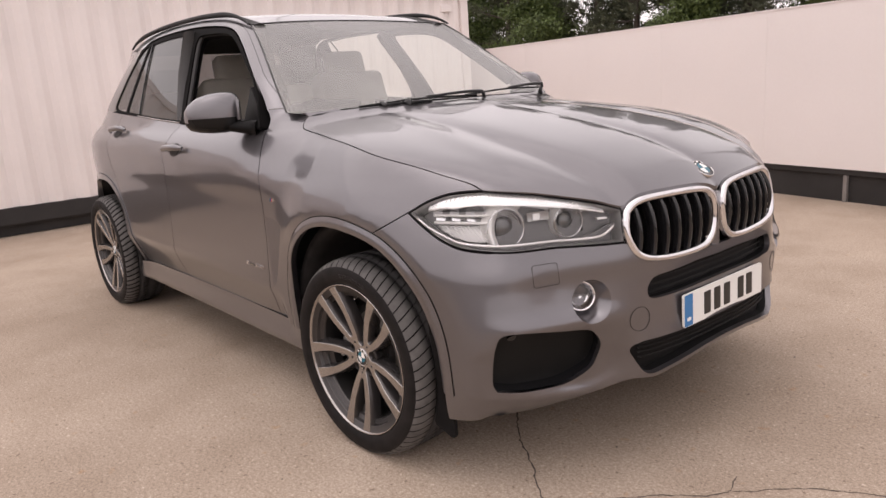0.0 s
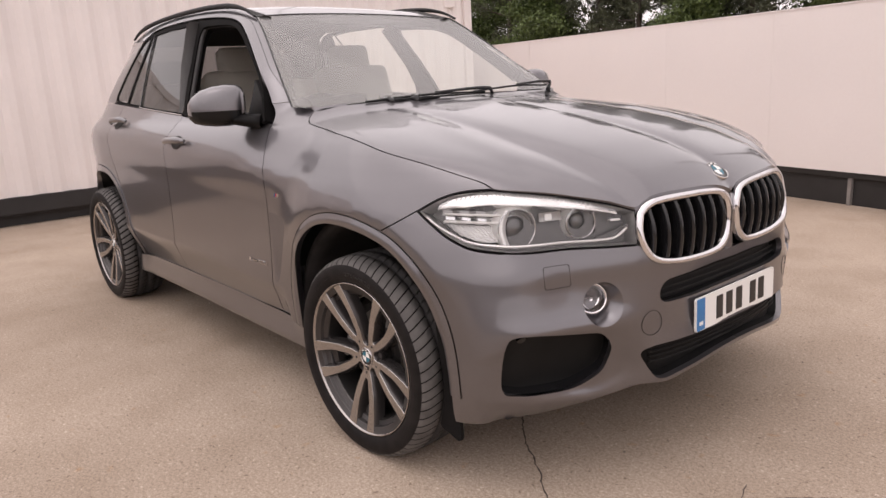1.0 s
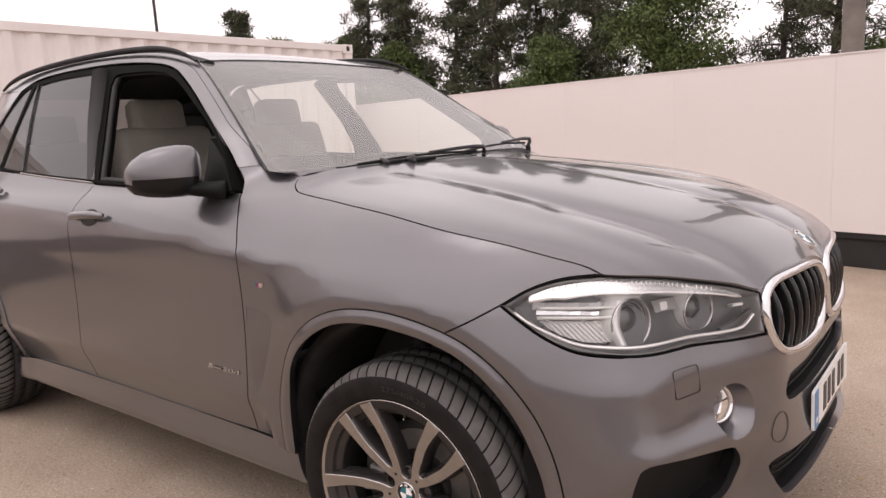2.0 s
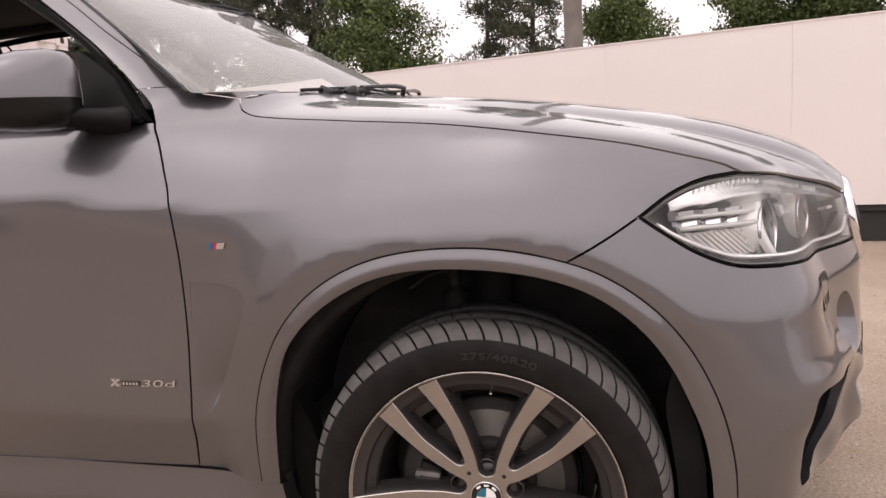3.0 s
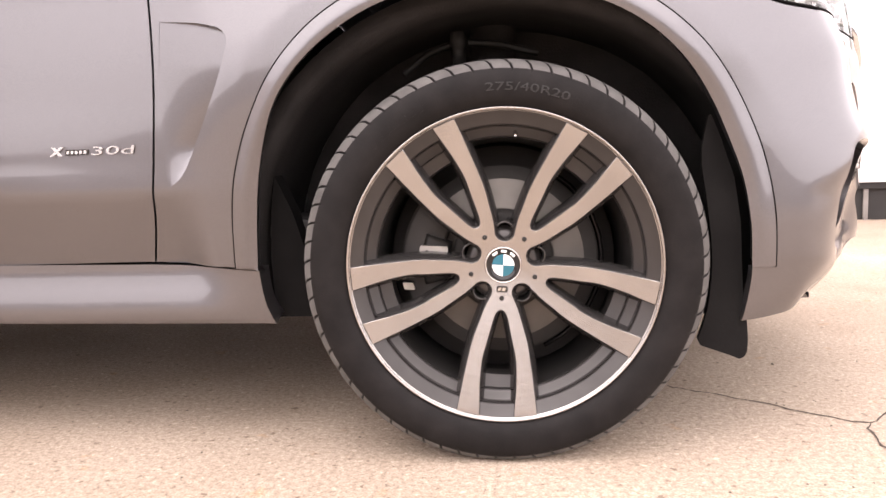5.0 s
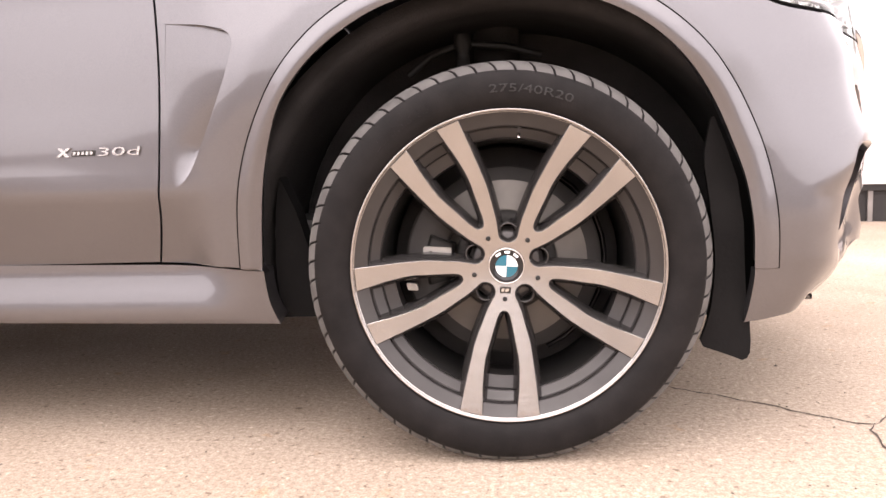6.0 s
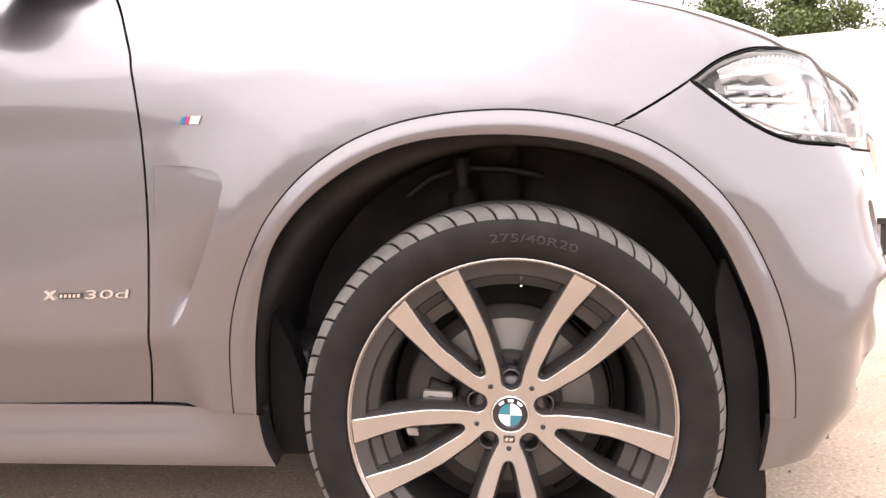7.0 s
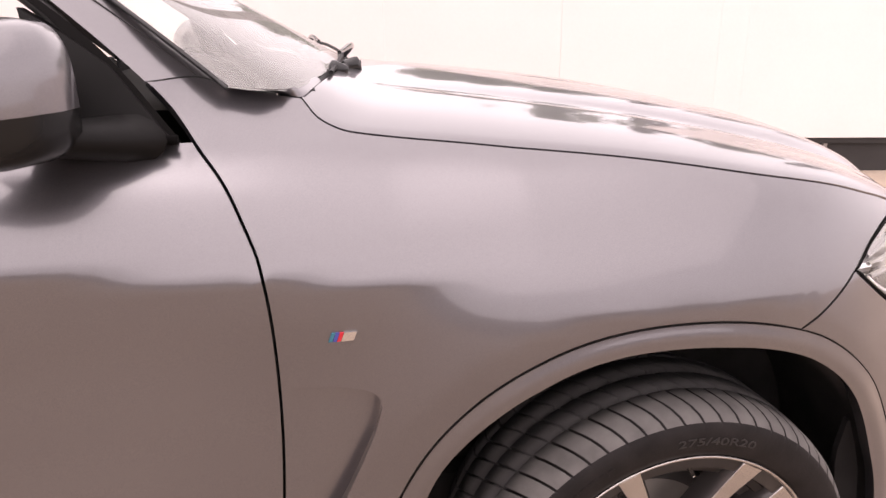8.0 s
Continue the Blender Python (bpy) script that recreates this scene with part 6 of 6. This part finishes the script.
        e2 = resample(ROOF_EDGE[1:6], 16) * (1, sgn, 1) + np.array([-.03, .035 * sgn, -.03])
        V, F = tube(e2, .032, 8)
        raw("inner_screen_pillar", V, F, CABIN, car)
        e3 = resample(ROOF_EDGE[5:11], 24) * (1, sgn, 1) + np.array([0, .045 * sgn, -.030])
        V, F = tube(e3, .040, 8)
        raw("inner_roof_rail", V, F, HEADLINER, car)
    # underbody
    V, F = boxy((4.2, 1.30, .20), (-1.75, 0, .32), .05)
    raw("underbody", V, F, LINER, car, "dark underside", smooth=False)
    V, F = boxy((1.95, 1.70, .10), (-1.47, 0, .285), .02)
    raw("floor_pan", V, F, LINER, car, smooth=False)
    V, F = boxy((.75, 1.1, .55), (.32, 0, .60), .05)
    raw("engine_block", V, F, LINER, car, smooth=False)


def arches():
    for ax, sgnx in ((AXLE_F, 1), (AXLE_R, -1)):
        A = np.linspace(radians(-13), radians(191), 46) if sgnx > 0 else np.linspace(radians(-11), radians(193), 46)
        prof = [(-.905, .500), (-.918, .476), (-.912, .460), (-.86, .455), (-.75, .46), (-.58, .46)]
        P = []
        for a in A:
            P.append([(ax + (r + .010) * 1.04 * math.cos(a), y + (.09 * max(0, math.cos(a) * sgnx - .55)), HUBZ + .006 + (r + .006) * math.sin(a)) for y, r in prof])
        V, F = grid(P)
        both("arch_liner", V, F, LINER, car, "black felt wheel arch liner")
        bk = [[(ax + r * math.cos(a), -.60, HUBZ + r * math.sin(a)) for r in (.05, .25, .48)] for a in A]
        V, F = grid(bk)
        both("arch_inner_wall", V, F, LINER, car)
    # air deflector at the front of each front arch
    o = spline([(.385, .610), (.372, .540), (.382, .470), (.394, .356), (.386, .262), (.368, .208)], .03).tolist() + [(.374, .195), (.400, .186), (.435, .173), (.447, .168), (.456, .171), (.462, .181), (.463, .205), (.459, .262), (.452, .300)]
    o += [(.450, .343), (.447, .420), (.434, .500), (.409, .569), (.390, .612)]
    V, F = slab(o, lambda x, z, d: (x * .953, -.911 + d + (x - .4) * .1, z), 0, .012)
    both("arch_deflector", V, F, FLAP, car, "black plastic deflector ahead of the front wheel", smooth=False)
    o = [(-.452, .53), (-.462, .46), (-.468, .36), (-.463, .245), (-.37, .245), (-.39, .36), (-.42, .46)]
    V, F = slab(o, lambda x, z, d: (x, -.855 + d, z), 0, .05)
    both("arch_flap", V, F, FLAP, car, "black plastic edge behind the front wheel", smooth=False)
    # suspension knuckle and arm in the front arch
    for sgn in (1, -1):
        k = new("suspension_strut")
        k.parent = car
        k["label"] = "dark suspension arm and joint above the tyre"
        V, F = tube(np.array([(-.205, -.70, .735), (-.15, -.72, .772), (-.085, -.74, .788), (0, -.72, .782), (.075, -.70, .765)]) * (1, sgn, 1), .008, 8)
        raw("upper_arm", V, F, BARREL, k)
        V, F = tube(np.array([(-.085, -.745, .68), (-.085, -.745, .738), (-.085, -.745, .742), (-.085, -.745, .775), (-.085, -.745, .782), (-.085, -.745, .806)]) * (1, sgn, 1), [.03, .03, .014, .014, .020, .016], 10)
        raw("ball_joint", V, F, BARREL, k)
        V, F = tube(np.array([(-.02, -.64, .3), (-.02, -.64, .85)]) * (1, sgn, 1), .05, 12)
        raw("damper", V, F, LINER, k)


DISH = -.0245      # the rim's face stands out from the hub's


def wheel(ax, sgn, turn=0.0):
    """One wheel, its face towards the outside; the hub's centre is the part's origin."""
    w = new("wheel")
    w.parent = car
    w["label"] = "twenty-inch wheel with five double spokes"
    w.matrix_local = pose(ax, -.94 * sgn, HUBZ, 0, 0, 2.5 if ax == AXLE_F else 0) @ (Matrix.Identity(4) if sgn > 0 else pose(0, 0, 0, 0, 0, 180)) @ pose(0, 0, 0, 0, turn, 0) @ Matrix.Scale(1.010, 4)
    # tyre: side wall, shoulder and tread blocks parted by cross grooves
    prof = [(.03, .262), (-.010, .271), (-.027, .280), (-.034, .295), (-.036, .312), (-.0345, .328), (-.0315, .3365), (-.029, .3400), (-.020, .3490), (-.004, .3570), (.012, .3608),
            (.040, .3640), (.0402, .351), (.050, .351), (.0502, 0.3650), (.095, 0.3658), (.0952, .352), (.107, .352), (.1072, 0.3658), (.155, 0.3650), (.1552, .351), (.165, .351), (.1652, 0.3640), (.190, .356), (.210, .350), (.228, .335), (.234, .310), (.226, .28), (.20, .262)]
    prof = [(y + DISH, r) for y, r in prof]
    n, blocks = (1408 if sgn > 0 and ax == AXLE_F else 704), 64
    P = []
    for i in range(n):
        row = []
        for j, (y, r) in enumerate(prof):
            a = 2 * math.pi * i / n + 1.3 * max(0.0, min(y - DISH, .16) + .029)
            if i % (n // blocks) in (0, 1) and (7 <= j <= 11 or 14 <= j <= 15 or 18 <= j <= 19 or 22 <= j <= 24):
                r -= .009 if j != 7 else .0015
            row.append((r * math.cos(a), y, r * math.sin(a)))
        P.append(row)
    # the contact patch lies flat on the ground
    P = np.array(P)
    c_, s_ = math.cos(radians(turn)), math.sin(radians(turn))
    down = (P[..., 0] * -s_ + P[..., 2] * c_) * 1.010
    lift = np.maximum(0, -HUBZ + .0008 - down) / 1.010
    P[..., 0] += lift * -s_
    P[..., 2] += lift * c_
    V, F = grid(P, close_u=True)
    m = len(prof)
    per = n // blocks
    mats = [0 if (f[0] // m) % per in (0, 1, per - 1) and 7 <= f[0] % m <= 10 else 2 if (f[0] % m) in (7, 8, 9, 10) else 1 if 10 < (f[0] % m) <= 24 else 0 for f in F]
    raw("tyre", V, F, [RUBBER, TREAD, TREADEDGE], w, "black low-profile tyre with a worn tread", mats=mats)
    # rim: bright lip, grey flange, a step, barrel with shade in its colour
    rp = [(.0, .268), (-.022, .2768), (-.0275, .2768), (-.0285, .2745), (-.0265, .2722), (-.021, .2705), (-.017, .2490), (-.014, .2470), (-.004, .2455), (-.001, .2440), (.004, .2290), (.012, .2265), (.05, .2225), (.14, .222), (.19, .235)]
    rp = [(y + DISH * float(ease(.05, .012, y)), r) for y, r in rp]
    V, F = lathe(rp, (0, 0, 0), 120)
    k = len(rp) - 1
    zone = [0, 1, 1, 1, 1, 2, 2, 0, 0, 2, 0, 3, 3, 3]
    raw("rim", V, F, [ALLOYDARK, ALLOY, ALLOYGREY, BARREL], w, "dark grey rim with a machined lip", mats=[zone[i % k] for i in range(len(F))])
    # hub body behind the spokes
    hp = [(.050, .030), (.012, .030), (.004, .034), (.002, .046), (.004, .058), (.010, .068), (.022, .074), (.05, .075)]
    V, F = lathe(hp, (0, 0, 0), 60)
    raw("hub", V, F, ALLOYDARK, w)
    # five forked spokes: machined faces over dark, outward sloping flanks
    wc, wr = (.0490, .0356), .0185
    hubarc = [(.0335 * math.cos(a), .0335 * math.sin(a)) for a in np.radians(np.linspace(-36, 36, 9))]
    well = [(wc[0] + wr * math.cos(a), wc[1] + wr * math.sin(a)) for a in np.radians(np.linspace(216, 308, 9))]
    outer = [well[-1], (.080, .0300), (.10, .0368), (.135, .0482), (.168, .0552), (.21, .0625), (.24, .0672), (.2600, .0705)]
    inner = [(.2670, .0320), (.24, .0325), (.21, .0332), (.168, .0305), (.135, .0225), (.11, .0165), (.095, .0125), (.086, .0088), (.0818, .0048), (.0805, .0)]
    flip = lambda pts: [(a, -b) for a, b in reversed(pts)]
    face = loop(hubarc, [hubarc[-1], well[0]], well, outer, [outer[-1], inner[0]], inner, flip(inner), [flip(inner)[-1], flip(outer)[0]], flip(outer), flip(well), [flip(well)[-1], hubarc[0]], step=.0035)
    tg = np.roll(face, -1, 0) - np.roll(face, 1, 0)
    nn = np.stack([-tg[:, 1], tg[:, 0]], 1) / (np.linalg.norm(tg, axis=1)[:, None] + 1e-9)
    for p in range(5):
        base = radians(270 + 72 * p)
        ca, sa = math.cos(base), math.sin(base)

        def lay(a, b, d=0.0):
            f = np.clip(np.hypot(a, b) / .2695, 0, 1)
            y = -.009 - .003 * np.sin(math.pi * f) - (.0145 - DISH) * f ** 1.5
            return np.stack([a * ca - b * sa, y + d, a * sa + b * ca], -1)
        sp = new("spoke_fork")
        sp.parent = w
        V, F, N = skin([face], lay, .010, 0)
        raw("machined_face", V, F, ALLOY, sp, "brushed machined face", N)
        rows = [lay(*(face + nn * o).T, d) for o, d in ((0, 0), (.0014, .0014), (.0048, .0080), (.0095, .021), (.0115, .044))]
        V, F = grid(rows, close_v=True)
        raw("flank", V, F, [ALLOYDARK, ALLOY], sp, "dark painted flank with a bright edge", mats=[1 if min(f) < len(face) else 0 for f in F])
        # pocket step between the two arms, near the rim
        A = np.linspace(base - .13, base + .13, 10)
        V, F = grid([[(r * math.cos(a), y + DISH, r * math.sin(a)) for r, y in ((.246, .001), (.232, .008), (.226, .016), (.205, .024), (.203, .055))] for a in A])
        raw("spoke_pocket", V, F, ALLOYGREY, sp, smooth=False)
    V, F = slab(rounded(.0195, .0115, .0015) + (0, -.0435), lambda a, b, d: (a, -.0142 + d, b), -.001, .004)
    raw("hub_badge", V, F, GLOSS, w, "small dark badge below the hub cap", smooth=False)
    for x0, w_ in ((-.0045, .005), (.003, .006)):
        V, F = slab([(x0 - w_ / 2 - .001, -.0465), (x0 + w_ / 2 - .001, -.0465), (x0 + w_ / 2 + .001, -.0405), (x0 - w_ / 2 + .001, -.0405)], lambda a, b, d: (a, -.0158 + d, b), 0, .002)
        raw("badge_stripe", V, F, SILVER, w, smooth=False)
    # raised size lettering and a maker's mark of plain bars on the side wall
    wall_y = lambda r: DISH + np.interp(r, [.28, .295, .312, .328, .340], [-.027, -.034, -.036, -.0345, -.029])
    V, F = lettering("275/40R20", .144, .0135)
    V = [(lambda a, r, d: (r * math.cos(a), wall_y(r) - .0006 - d, r * math.sin(a)))(radians(85) - v[0] / .310, .303 + v[1], v[2]) for v in V]
    raw("tyre_size_lettering", V, F, SIDETEXT, w, "raised size lettering on the side wall", smooth=False)
    for k in range(7):
        V, F = slab(rounded(.0125, .0135, .003, 3), lambda a, b, d: ((.309 + b) * math.cos(radians(139 - 3.2 * k) - a / .31), wall_y(.309 + b) - d, (.309 + b) * math.sin(radians(139 - 3.2 * k) - a / .31)), .0011, -.002)
        raw("maker_mark_bar", V, F, RUBBER, w, smooth=False)
    for p in range(5):
        a = radians(90 + 72 * p)
        c = (.0605 * math.cos(a), 0, .0605 * math.sin(a))
        # well throats and bolts near black: the holes' shade put into the colour
        V, F = lathe([(.012, .0190), (-.003, .0186), (-.0065, .0168), (-.0055, .0152), (.000, .0142), (.03, .0138)], c, 20)
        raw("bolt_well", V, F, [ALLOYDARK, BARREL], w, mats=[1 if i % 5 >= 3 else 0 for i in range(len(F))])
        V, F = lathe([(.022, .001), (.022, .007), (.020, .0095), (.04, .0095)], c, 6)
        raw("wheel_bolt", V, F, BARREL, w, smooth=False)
        b = radians(270 + 72 * p)
        for q in (.060,):
            V, F = lathe([(-.0160, .0005), (-.0160, .0040), (-.0150, .0047), (-.010, .0047)], (q * math.cos(b), 0, q * math.sin(b)), 14)
            raw("rivet", V, F, BARREL, w)
    roundel(w, Vector((0, -.011, 0)), Vector((0, -1, 0)), .033)
    V, F = tube([(.010, .012 + DISH, .238), (.010, -.008 + DISH, .232), (.010, -.014 + DISH, .230)], [.004, .004, .003], 8)
    raw("valve", V, F, SILVER, w, "tyre valve")
    # brake: bright swept ring, rusty rim, dark hat with its holes
    V, F = lathe([(.060, .045), (.046, .070), (.046, .088), (.050, .094), (.064, .096), (.066, .099), (.066, .150), (.068, .153), (.068, .176), (.072, .180), (.090, .180), (.090, .10)], (0, 0, 0), 72)
    raw("brake_disc", V, F, [STEEL, IRON], w, "bright swept brake disc with a dark hat", mats=[0 if i % 11 in (4, 5, 6) else 1 for i in range(len(F))])
    for p in range(10):
        a = radians(36 * p + 12)
        V, F = lathe([(.0455, .0005), (.0455, .005), (.050, .0055)], (.079 * math.cos(a), 0, .079 * math.sin(a)), 10)
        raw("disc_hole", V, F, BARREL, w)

    def shoe(a0, a1, r0, r1, y0, y1, name, m, label=""):
        AA = np.radians(np.linspace(a0, a1, 12))
        e = .007
        V, F = grid([[(r * math.cos(a), y, r * math.sin(a)) for r, y in ((r0, y1), (r0, y0 + e), (r0 + e, y0), (r1 - e, y0), (r1, y0 + e), (r1, y1))] for a in AA])
        k = len(V) - 6
        F += [(5, 4, 3, 2, 1, 0), tuple(k + i for i in range(6))]
        return raw(name, V, F, m, w, label)
    shoe(146, 214, .112, .188, .036, .088, "caliper", IRON, "dark cast brake caliper")
    shoe(162, 199, .100, .150, .026, .060, "caliper_bridge", BARREL)
    V, F = slab(rounded(.052, .026, .004), lambda a, b, d: (-.128 + a, .018 + d, .012 + b), 0, .012)
    raw("caliper_clip", V, F, CLIPSTEEL, w, "pale steel caliper clip", smooth=False)
    V, F = lathe([(-.001, .0004), (-.001, .0042), (.004, .0046)], (-.140, .018, .013), 12)
    raw("clip_hole", V, F, BARREL, w)
    V, F = slab(rounded(.020, .013, .002), lambda a, b, d: (-.172 + a - .3 * b, .020 + d, -.052 + b), 0, .012)
    raw("caliper_spring", V, F, CLIPSTEEL, w, "pale steel spring end", smooth=False)
    shoe(-62, 62, .181, .192, .074, .10, "shield_edge", ALLOYDARK)
    V, F = lathe([(.105, .04), (.105, .215), (.19, .215)], (0, 0, 0), 40)
    raw("dust_shield", V, F, IRON, w)
    return w


yard()
grit()
hoarding()
container()
woods()
reflection_wall()
poles()
bodywork()
front_bumper()
bonnet()
kidneys()
grille_bridge()
headlamps()
plate_and_badges()
glasshouse()
mirrors()
handles()
wipers()
cabin()
arches()
for axle, s_ in ((AXLE_F, 1), (AXLE_F, -1), (AXLE_R, 1), (AXLE_R, -1)):
    wheel(axle, s_, 4.0)
